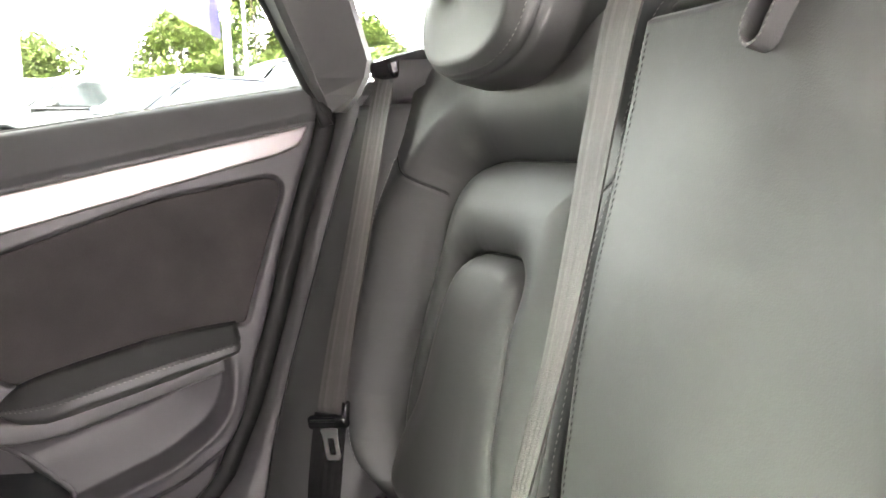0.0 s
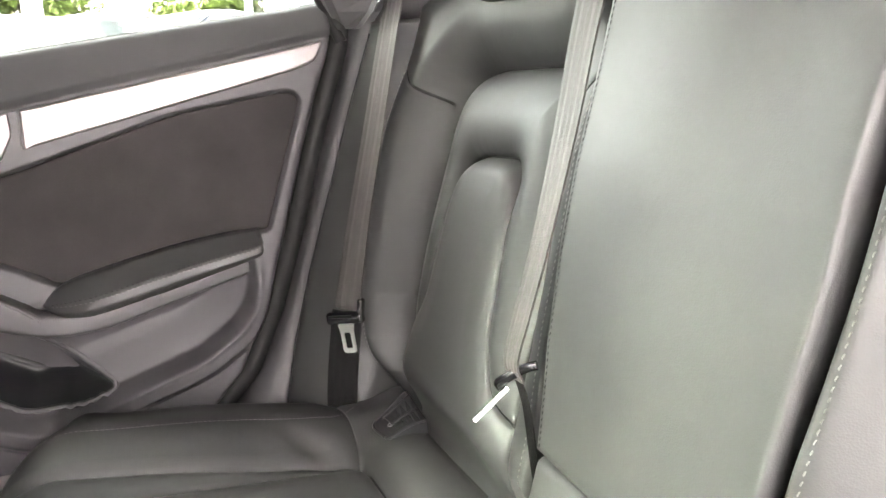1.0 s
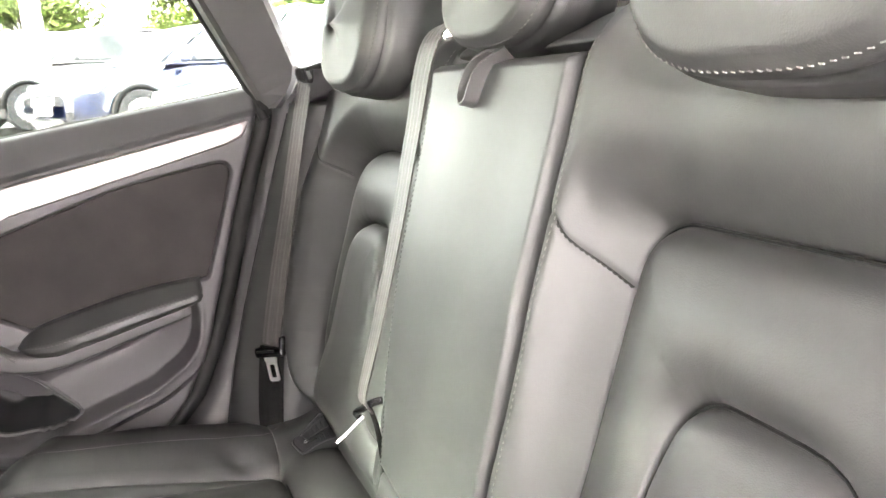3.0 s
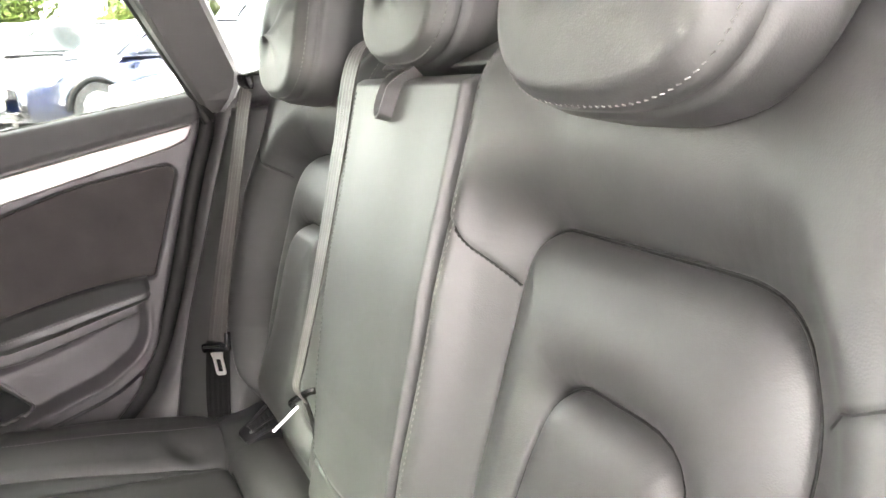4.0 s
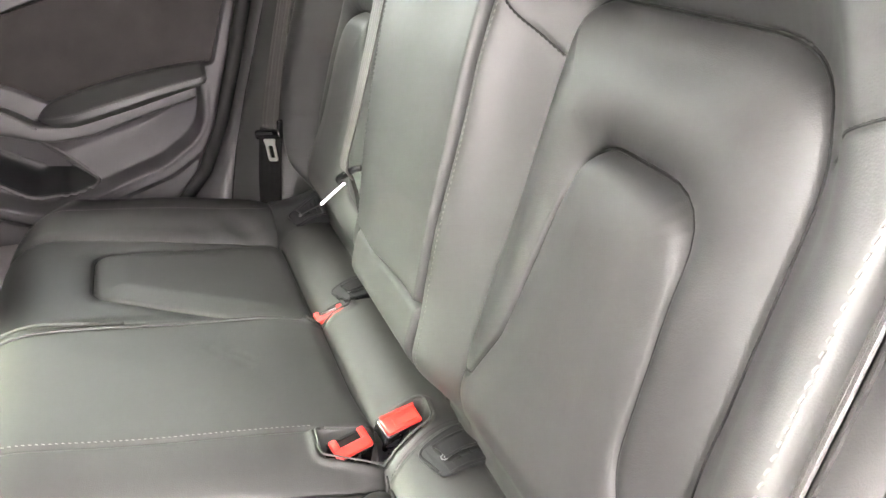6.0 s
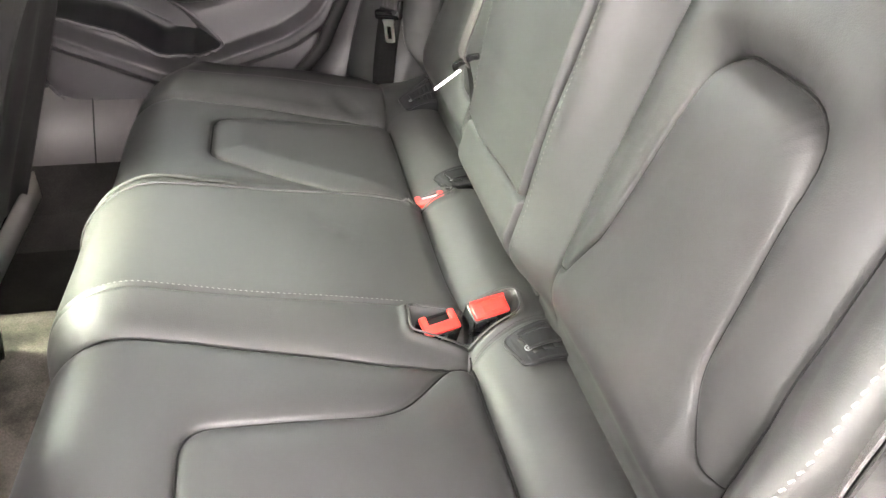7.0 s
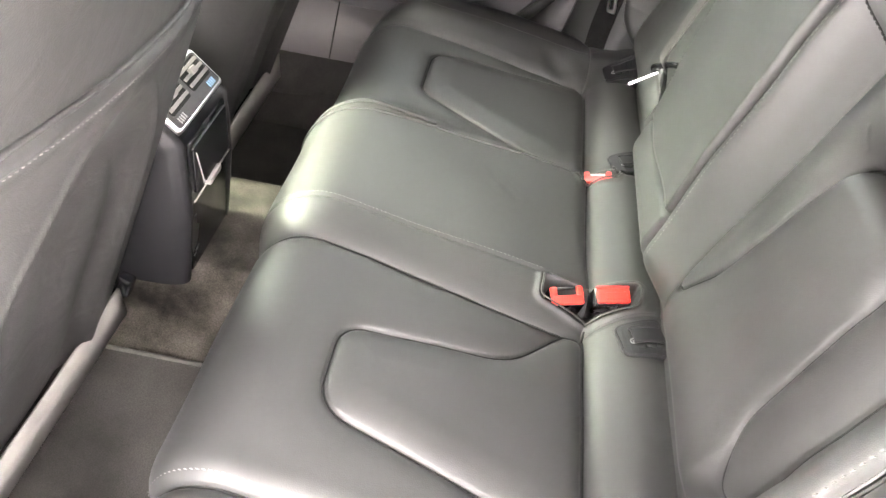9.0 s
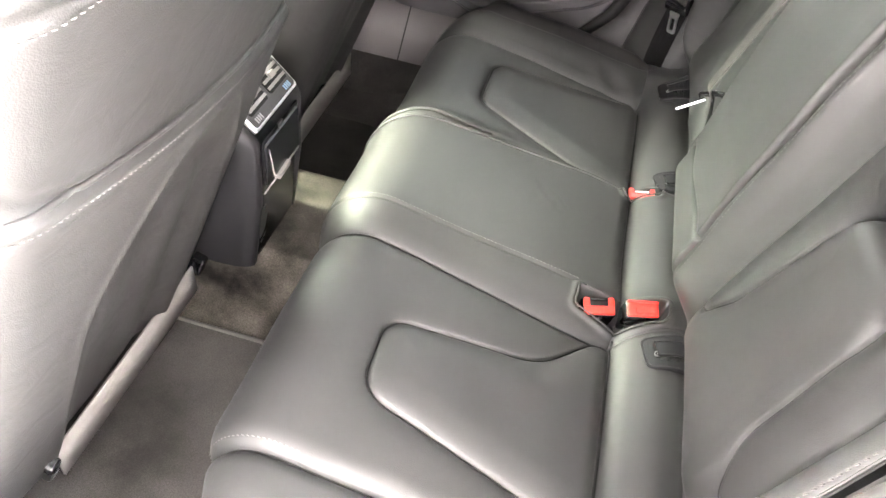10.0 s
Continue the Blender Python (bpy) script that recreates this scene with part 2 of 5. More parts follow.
def rounded_box(size, place=(0, 0, 0), turn=(0, 0, 0), r=0.005, seg=2, taper=1.0):
    bm = bmesh.new()
    bmesh.ops.create_cube(bm, size=1.0)
    for v in bm.verts:
        k = taper if v.co.z > 0 else 1.0
        v.co = Vector((v.co.x * size[0] * k, v.co.y * size[1] * k, v.co.z * size[2]))
    if r:
        bmesh.ops.bevel(bm, geom=bm.edges[:], offset=r, segments=seg, profile=0.5, affect="EDGES")
    bmesh.ops.transform(bm, matrix=pose(*place, *turn), verts=bm.verts)
    return bm


def slab(outline, lift, depth, r=0.0, seg=2):
    """A plate: an outline (k, 2) lifted into space by lift(a, b, h), from h = 0 up to depth, with a rounded upper rim."""
    bm = bmesh.new()
    o = np.array(outline)
    c = o.mean(axis=0)
    rings = [(0.0, 0.0)] + ([(r * (1 - math.cos(k * math.pi / 2 / seg)), depth - r + r * math.sin(k * math.pi / 2 / seg)) for k in range(seg + 1)] if r else [(0.0, depth)])
    prev = None
    nxt, prv = np.roll(o, -1, axis=0), np.roll(o, 1, axis=0)
    d = nxt - prv
    d /= np.maximum(np.linalg.norm(d, axis=1, keepdims=True), 1e-9)
    nor = np.stack([-d[:, 1], d[:, 0]], -1)
    if ((o - c) * nor).sum() > 0:
        nor = -nor
    for inset, h in rings:
        q = o + nor * inset
        ring = [bm.verts.new(lift(a, b, h)) for a, b in q]
        if prev:
            for i in range(len(ring)):
                bm.faces.new((prev[i - 1], prev[i], ring[i], ring[i - 1]))
        else:
            bm.faces.new(ring[::-1])
        prev = ring
    bm.faces.new(prev)
    return bm


# ---- the rear seat back ----
MID = 0.035              # the car's centre line
def plane_x(z):
    return 0.40 + 0.30 * (z - 0.72)


FRONT = Vector((-1, 0, 0.30)).normalized()
ARCH = fillet([(-0.165, 0.40, 0), (-0.150, 0.80, 0.3), (-0.137, 1.066, 0.034), (0.145, 1.065, 0.086), (0.150, 0.40, 0)], 14)
INSERT = fillet([(-0.185, 0.40, 0), (-0.185, 0.708, 0), (-0.118, 0.742, 0.05), (-0.086, 0.80, 0.07), (-0.055, 0.972, 0.036), (0.083, 0.968, 0.060),
                 (0.090, 0.80, 0.07), (0.125, 0.735, 0.05), (0.19, 0.700, 0), (0.19, 0.40, 0)])


def pad_drop(side):
    """The pad of the seat at the doorway sits a little lower than its twin."""
    return 0.006 if side > 0 else -0.007


def back_proud(w, z, side):
    """How far the leather stands in front of the seat back's plane; w runs from the seat's middle to the door."""
    a, b = inside(w, z - pad_drop(side), ARCH), inside(w, z - pad_drop(side), INSERT)
    out = np.maximum(-a, 0)
    flank = sstep((np.abs(w) - 0.08) / 0.11)
    door = sstep((w + 0.08) / 0.16)
    yoke = sstep((z - 0.99) / 0.12)
    inner = np.interp(z, [0.70, 0.757, 0.85, 1.0, 1.18], [0.029, 0.031, 0.042, 0.051, 0.055])     # flush with the centre panel
    bolster = (inner * (1 - door) + 0.064 * door) * flank + 0.026 * (1 - flank)
    f = bolster * sstep(out / (0.064 + 0.016 * door)) ** 0.9 * (1 - yoke) + (0.028 + 0.023 * flank) * sstep(out / (0.086 - 0.020 * flank * door)) ** 0.85 * yoke
    top = sstep((z - 1.02) / 0.05)
    f += 0.014 * sstep((a + 0.004) / 0.055)
    f += pillow(a, 0.009 + 0.010 * top, 0.020, 0.022 + 0.034 * top) - 0.003 * bell(a, 0.0016)
    f -= 0.006 * top * np.where(a < 0, np.exp(np.minimum(a, 0) / 0.020), np.exp(-np.maximum(a, 0) / 0.004))
    hollow = sstep((z - 0.70) / 0.08)
    pads = sstep((a + 0.002) / 0.012)
    crown = sstep((z - 0.90) / 0.07)
    f += pillow(b, 0.009 + 0.011 * crown, 0.018, 0.020 + 0.024 * crown) * pads * (0.4 + 0.6 * hollow)
    f -= 0.006 * crown * pads * np.where(b < 0, np.exp(np.minimum(b, 0) / 0.016), np.exp(-np.maximum(b, 0) / 0.004))
    # pinch in the leather above the insert's corner
    if side < 0:
        f -= 0.0007 * bell(from_line(w, z, [(-0.074, 0.982), (-0.060, 0.970)]), 0.0034)
    f += 0.004 * sstep(b / 0.045) * pads - 0.004 * bell(b, 0.0016) * pads
    f -= 0.028 * sstep((0.735 - z) / 0.09) * (1 - flank * (1 - door)) + 0.032 * flank * door * sstep((0.84 - z) / 0.15)
    # the pulled seam lines between the yoke and the bolsters, and a pinch in the leather
    f -= 0.0017 * bell(from_line(w, z, [(-0.215, 1.068), (-0.198, 1.058), (-0.140, 1.010)]), 0.0026)
    f += 0.0012 * np.sin(w * 21 + z * 13) * np.sin(z * 17 - w * 9)
    return f


def seam_out(w, side):
    """The line at which the shoulder yoke meets the outer bolster."""
    if side > 0:
        return 1.024 + (w - 0.140) * 0.62
    return np.interp(w, [0.150, 0.162, 0.180, 0.205, 0.235, 0.250], [1.008, 1.021, 1.036, 1.050, 1.062, 1.066])


def outer_edge(side):
    return 0.243 if side > 0 else 0.246


def back_place(w, z, side):
    lo, hi = -0.217, outer_edge(side)
    e = np.minimum((w - lo) * 2.2, hi - w)
    f = back_proud(w, z, side) - 0.0026 * bell(z - seam_out(w, side), 0.0026) * sstep((w - 0.148) / 0.006) - 0.036 * (1 - dome(e, 0.017)) - 0.03 * (1 - dome(z - 0.62, 0.05))
    top = np.maximum(z - 1.165, 0)
    x = plane_x(np.minimum(z, 1.165)) - f + 0.30 * top + 7.0 * top ** 2
    tuck = sstep((0.715 - z) / 0.085)
    x = x * (1 - tuck) + (0.414 + 0.02 * (z - 0.64)) * tuck
    zz = z - 3.0 * top ** 2
    # the flanks draw in towards the foot, the inner one towards the top
    reach = np.interp(z, [0.62, 0.69, 0.735, 0.79, 0.86, 1.3], [0.150, 0.172, 0.205, 0.230, 0.243, 0.243]) / 0.243
    w = np.where(w > 0.10, 0.10 + (w - 0.10) * (reach * 0.243 - 0.10) / 0.143, w)
    if side > 0:
        x = x + 0.016 * (1 - sstep((w + 0.217) / 0.05))
    else:
        w = w + 0.020 * sstep((z - 0.74) / 0.28) * (1 - sstep((w + 0.217) / 0.05))
    y = (0.385 + w) if side > 0 else (-0.309 - w)
    return np.stack([x, y + 0 * x, zz + 0 * x], -1)


def seam_shade(surface, line, parent, r=0.0017, gap=0.0014, lift=0.0):
    """Thin black tube standing in for the shadow line in a crease of surface(a, b), along line (k, 2)."""
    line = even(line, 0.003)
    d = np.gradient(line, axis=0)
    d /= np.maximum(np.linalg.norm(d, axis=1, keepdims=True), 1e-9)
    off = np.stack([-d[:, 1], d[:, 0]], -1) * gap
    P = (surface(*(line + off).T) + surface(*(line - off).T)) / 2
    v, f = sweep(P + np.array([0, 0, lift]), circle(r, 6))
    link("seam_shade", v, f, RUBBER, parent)


def back_rest(side, label):
    seat = thing("car_seat", label, "car seat", "rear seats")
    w, z = np.meshgrid(np.linspace(-0.217, outer_edge(side), 320), np.linspace(0.62, 1.235, 430))
    P = back_place(w, z, side)
    wc, zc = (w[:-1, :-1] + w[1:, 1:]) / 2, (z[:-1, :-1] + z[1:, 1:]) / 2
    drop = pad_drop(side)
    a, b = inside(wc, zc - drop, ARCH), inside(wc, zc - drop, INSERT)
    seam_in = 1.058 - (wc + 0.198) * 0.83
    seam_line = seam_out(wc, side)
    insert = (b > 0) & (a > 0)
    pad = (a > 0) & ~insert
    inner = (a <= 0) & (wc < 0) & (zc < seam_in)
    outer = (a <= 0) & (wc > 0) & (zc < seam_line)
    yoke = ~(insert | pad | inner | outer)
    skin(P, (-1, 0, 0), [("shoulder_yoke", LEATHER, yoke, ""), ("back_pad", LEATHER, pad, ""), ("centre_insert", LEATHER, insert, ""),
                         ("inner_bolster", LEATHER, inner, ""), ("outer_bolster", LEATHER, outer, "")], seat, back=(0.10, 0, 0))
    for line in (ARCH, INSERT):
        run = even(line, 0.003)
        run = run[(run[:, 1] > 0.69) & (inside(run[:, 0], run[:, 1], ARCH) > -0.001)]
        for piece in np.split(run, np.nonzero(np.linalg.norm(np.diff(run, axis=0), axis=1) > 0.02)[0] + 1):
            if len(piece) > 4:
                seam_shade(lambda a, b: back_place(a, b, side), piece + np.array([0, drop]), seat, 0.0009)
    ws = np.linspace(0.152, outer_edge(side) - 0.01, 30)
    seam_shade(lambda a, b: back_place(a, b, side), np.stack([ws, seam_out(ws, side)], -1), seat, 0.0007)
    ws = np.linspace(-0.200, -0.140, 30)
    seam_shade(lambda a, b: back_place(a, b, side), np.stack([ws, 1.058 - (ws + 0.198) * 0.83], -1), seat, 0.0007)
    for edge in (-0.203, outer_edge(side) - 0.014):
        zs = np.linspace(0.70, 1.20, 120)
        bold = side < 0 and edge > 0
        stitching(back_place(np.full(120, edge), zs, side) + np.array(FRONT) * 0.0007, FRONT, seat, step=0.0074 if bold else 0.0060,
                  length=0.0046 if bold else 0.0034, width=0.0007 if bold else 0.00045, mat=WHITE_THREAD if bold else THREAD if side < 0 else LIGHT_THREAD)
    ws = np.linspace(-0.196, -0.142, 30)
    stitching(back_place(ws, 1.0575 - (ws + 0.198) * 0.83, side) + np.array(FRONT) * 0.0014, FRONT, seat, step=0.005, length=0.0036, width=0.0006, mat=RUBBER, name="seam_thread")
    ws = np.linspace(0.155, outer_edge(side) - 0.012, 30)
    stitching(back_place(ws, seam_out(ws, side), side) + np.array(FRONT) * 0.0014, FRONT, seat, step=0.005,
              length=0.003, mat=RUBBER, name="seam_thread")
    return seat


back_rest(1, "black leather rear backrest with arched pad beside the closed door")
back_rest(-1, "black leather rear backrest with arched pad beside the open doorway")


def centre_back():
    """Folding armrest panel between the two backrests, with its pull loop and the leather ledge above it."""
    seat = thing("folding_armrest", "black leather fold-down centre backrest with a pull loop", "car seat")
    def lo(z):
        return np.interp(z, [0.62, 0.755, 0.95, 1.19], [-0.082, -0.086, -0.104, -0.112])

    def hi(z):
        return np.interp(z, [0.62, 0.76, 0.93, 1.19], [0.138, 0.142, 0.155, 0.158])

    def upper(y, z):
        e = np.minimum(np.minimum(y - lo(z), hi(z) - y), np.minimum(z - 0.757, 1.181 - z) * 1.4)
        f = np.interp(z, [0.757, 0.85, 1.0, 1.18], [0.032, 0.046, 0.056, 0.060]) + 0.005 * sstep((0.10 - np.abs(y - MID)) / 0.10) - 0.009 * (1 - dome(e, 0.006))
        f = f + 0.0016 * np.sin(y * 30 + z * 11) * np.sin(z * 14)
        return np.stack([plane_x(z) - f, y + 0 * z, z + 0 * y], -1)

    def lower(y, z):
        f = 0.029 - 0.010 * (1 - dome(np.minimum(y - lo(z), hi(z) - y), 0.006)) - 0.016 * (1 - dome(0.754 - z, 0.008))
        tuck = sstep((0.715 - z) / 0.085)
        x = (plane_x(z) - f) * (1 - tuck) + (0.414 + 0.02 * (z - 0.64)) * tuck
        return np.stack([x, y + 0 * z, z + 0 * y], -1)

    for f, z0, z1, n, name in ((upper, 0.757, 1.181, 110, "armrest_panel"), (lower, 0.62, 0.754, 40, "lower_panel")):
        k, z = np.meshgrid(np.linspace(0, 1, 95), np.linspace(z0, z1, n))
        y = lo(z) + k * (hi(z) - lo(z))
        skin(f(y, z), (-1, 0, 0), [(name, LEATHER, np.ones((n - 1, 94), bool), "")], seat, back=(0.06, 0, 0))
    zs = np.linspace(0.765, 1.17, 100)
    stitching(upper(hi(zs) - 0.009, zs) + np.array(FRONT) * 0.0006, FRONT, seat, step=0.0055, length=0.0035, mat=RUBBER)
    # the ledge above the panel, under the middle headrest
    y, t = np.meshgrid(np.linspace(-0.125, 0.182, 60), np.linspace(0, 1, 24))
    z = 1.186 + 0.05 * t
    x = plane_x(1.186) - 0.030 + 0.012 * (1 - dome(t * 0.05, 0.008)) + 0.10 * t ** 1.6 + 0.012 * (1 - dome(np.minimum(y + 0.125, 0.182 - y), 0.02))
    skin(np.stack([x, y, z - 0.012 * t ** 2], -1), (-1, 0, 0.5), [("top_ledge", LEATHER, np.ones((23, 59), bool), "")], seat, back=(0.05, 0, -0.02))
    # pull loop
    hang = [(0.016, 1.187, 0.052), (0.030, 1.185, 0.064), (0.043, 1.175, 0.069), (0.049, 1.160, 0.070), (0.048, 1.149, 0.070), (0.041, 1.143, 0.070), (0.033, 1.147, 0.070), (0.029, 1.160, 0.070), (0.022, 1.174, 0.069), (0.006, 1.187, 0.056)]
    loop = smooth_line([(plane_x(z) - off, y - 0.008, z) for y, z, off in hang], 8)
    v, f = sweep(loop, [(-0.0075, -0.0012), (0.0075, -0.0012), (0.0075, 0.0012), (-0.0075, 0.0012)], [(-0.95, 0.12, 0.28)])
    strap = link("pull_loop", v, f, LEATHER_SIDE, seat, "stitched black leather pull loop", smooth=False)
    stitching(loop[4:-4] + np.array([-0.0078, 0, 0.002]), (-1, 0, 0.3), strap, step=0.0045, length=0.0026, width=0.0004)
    return seat


centre_back()


def headrest(name, place, width, height, depth, label):
    """Padded headrest: a stitched front cushion, a deeper shell behind it and two steel posts."""
    root = thing(name, label, "headrest", "rear headrests")
    rows, cols = 44, 72
    t, a = np.meshgrid(np.linspace(0, 1, rows), np.linspace(0, 2 * math.pi, cols), indexing="ij")
    ring = np.array(fillet([(-1, -1, 0.85), (1, -1, 0.85), (0.93, 1, 0.45), (-0.93, 1, 0.45)], 14))
    run = np.r_[0, np.cumsum(np.linalg.norm(np.diff(np.r_[ring, ring[:1]], axis=0), axis=1))]
    closed = np.r_[ring, ring[:1]]
    s = a / (2 * math.pi) * run[-1]
    uy, uz = np.interp(s, run, closed[:, 0]), np.interp(s, run, closed[:, 1])
    # outline scale and depth along t: front dome, rim, shell, back
    key = [0, 0.10, 0.26, 0.36, 0.40, 0.44, 0.52, 0.70, 0.86, 0.95, 1]
    scale = np.interp(t, key, [0.02, 0.42, 0.80, 0.90, 0.925, 0.915, 0.96, 1.0, 0.90, 0.70, 0.02])
    deep = np.interp(t, key, [-0.010, -0.008, 0.0, 0.012, 0.020, 0.023, 0.030, 0.55 * depth, 0.88 * depth, 0.97 * depth, depth])
    lean = 0.22
    x = place[0] + deep + lean * uz * scale * height / 2 - 0.012 * (1 - uz ** 2) * (t < 0.3) * (1 - scale)
    y = place[1] + uy * scale * width / 2 * (1 - 0.12 * sstep((deep / depth - 0.4) / 0.6))
    z = place[2] + uz * scale * height / 2 - 0.012 * deep / depth * (uz < 0)
    P = np.stack([x, y, z], -1)
    mask = np.zeros((rows - 1, cols - 1), bool)
    front = mask.copy()
    front[: int(rows * 0.42)] = True
    made = skin(P, (0, 0, 0), [("front_cushion", LEATHER, front, ""), ("shell_cushion", LEATHER, ~front, "")], root)
    for ob in made:
        me = ob.data
        bm = bmesh.new()
        bm.from_mesh(me)
        c = Vector((place[0] + depth / 2, place[1], place[2]))
        if sum((f.normal.dot(f.calc_center_median() - c)) for f in bm.faces) < 0:
            bmesh.ops.reverse_faces(bm, faces=bm.faces)
        bm.to_mesh(me)
        bm.free()
        me.polygons.foreach_set("use_smooth", [True] * len(me.polygons))
    k = int(rows * 0.345)
    stitching(P[k] + np.array([-0.0008, 0, 0]), (-1, 0, 0), root, step=0.0058, length=0.0034, width=0.00042)
    for off in (-0.3, 0.3):
        v, f = sweep([(place[0] + depth * 0.62, place[1] + off * width * 0.8, place[2] - height * 0.3), (place[0] + depth * 0.80, place[1] + off * width * 0.8, place[2] - height / 2 - 0.035)], circle(0.006))
        link("post", v, f, STEEL, root)
    return root


headrest("rear_headrest", (0.452, 0.395, 1.245), 0.25, 0.185, 0.115, "black leather headrest above the backrest by the closed door")
headrest("rear_headrest", (0.452, -0.324, 1.245), 0.25, 0.185, 0.115, "black leather headrest above the backrest by the doorway")
headrest("centre_headrest", (0.488, 0.045, 1.265), 0.23, 0.155, 0.10, "smaller black leather headrest above the centre backrest")


# ---- the bench cushion ----
S_BAND, S_TOP, R_NOSE, SLOPE = 0.085, 0.331, 0.075, math.atan(0.20)


def bench_profile(s):
    """Place (x, z) and normal of the bench's surface line, from the roll behind the crease forward over the nose and down."""
    k = np.clip(s / S_BAND, 0, 1)
    xb, zb = 0.410 - s, 0.606 + 0.013 * np.sin(k * math.pi) ** 0.8 + 0.016 * (1 - k)
    t = np.clip(s - S_BAND, 0, S_TOP)
    xt, zt = 0.325 - t * math.cos(SLOPE), 0.606 + t * math.sin(SLOPE)
    over = np.maximum(s - S_BAND - S_TOP, 0)
    a0, a1 = math.pi / 2 - SLOPE, math.pi - 0.10
    a = np.minimum(a0 + over / R_NOSE, a1)
    rest = np.maximum(over - (a1 - a0) * R_NOSE, 0)
    ex, ez = 0.325 - S_TOP * math.cos(SLOPE), 0.606 + S_TOP * math.sin(SLOPE)
    xn = ex - R_NOSE * math.sin(SLOPE) + R_NOSE * np.cos(a) + rest * 0.10
    zn = ez - R_NOSE * math.cos(SLOPE) + R_NOSE * np.sin(a) - rest
    band, nose = s < S_BAND, over > 0
    return (np.where(band, xb, np.where(nose, xn, xt)), np.where(band, zb, np.where(nose, zn, zt)),
            np.where(band, 0.0, np.cos(a)), np.where(band, 1.0, np.sin(a)))


def near_crease(flat):
    """Line of the crease between the middle cushion's shoulder and the seat at the doorway."""
    return np.interp(flat, [-0.04, 0.05, 0.13, 0.22, 0.28, 0.33], [-0.141, -0.143, -0.151, -0.160, -0.162, -0.155])


def far_crease(flat):
    return np.interp(flat, [-0.10, -0.03, 0.07, 0.17, 0.32], [0.128, 0.142, 0.160, 0.173, 0.184])


PAD_NEAR = fillet([(0.36, -0.14, 0), (0.300, -0.160, 0.02), (0.235, -0.234, 0.09), (0.048, -0.256, 0.034), (0.050, -0.370, 0.05), (0.36, -0.442, 0)])
PAD_FAR = fillet([(0.36, 0.150, 0), (0.270, 0.180, 0.05), (0.048, 0.264, 0.034), (0.048, 0.408, 0.045), (0.36, 0.470, 0)])
HOLE_NEAR = fillet([(0.263, -0.084, 0.006), (0.262, -0.122, 0.008), (0.322, -0.138, 0.05), (0.384, -0.118, 0.022), (0.388, -0.076, 0.008), (0.323, -0.090, 0.06)])
HOLE_FAR = fillet([(0.308, 0.167, 0.005), (0.312, 0.155, 0.006), (0.368, 0.162, 0.008), (0.372, 0.184, 0.010), (0.313, 0.183, 0.006)])


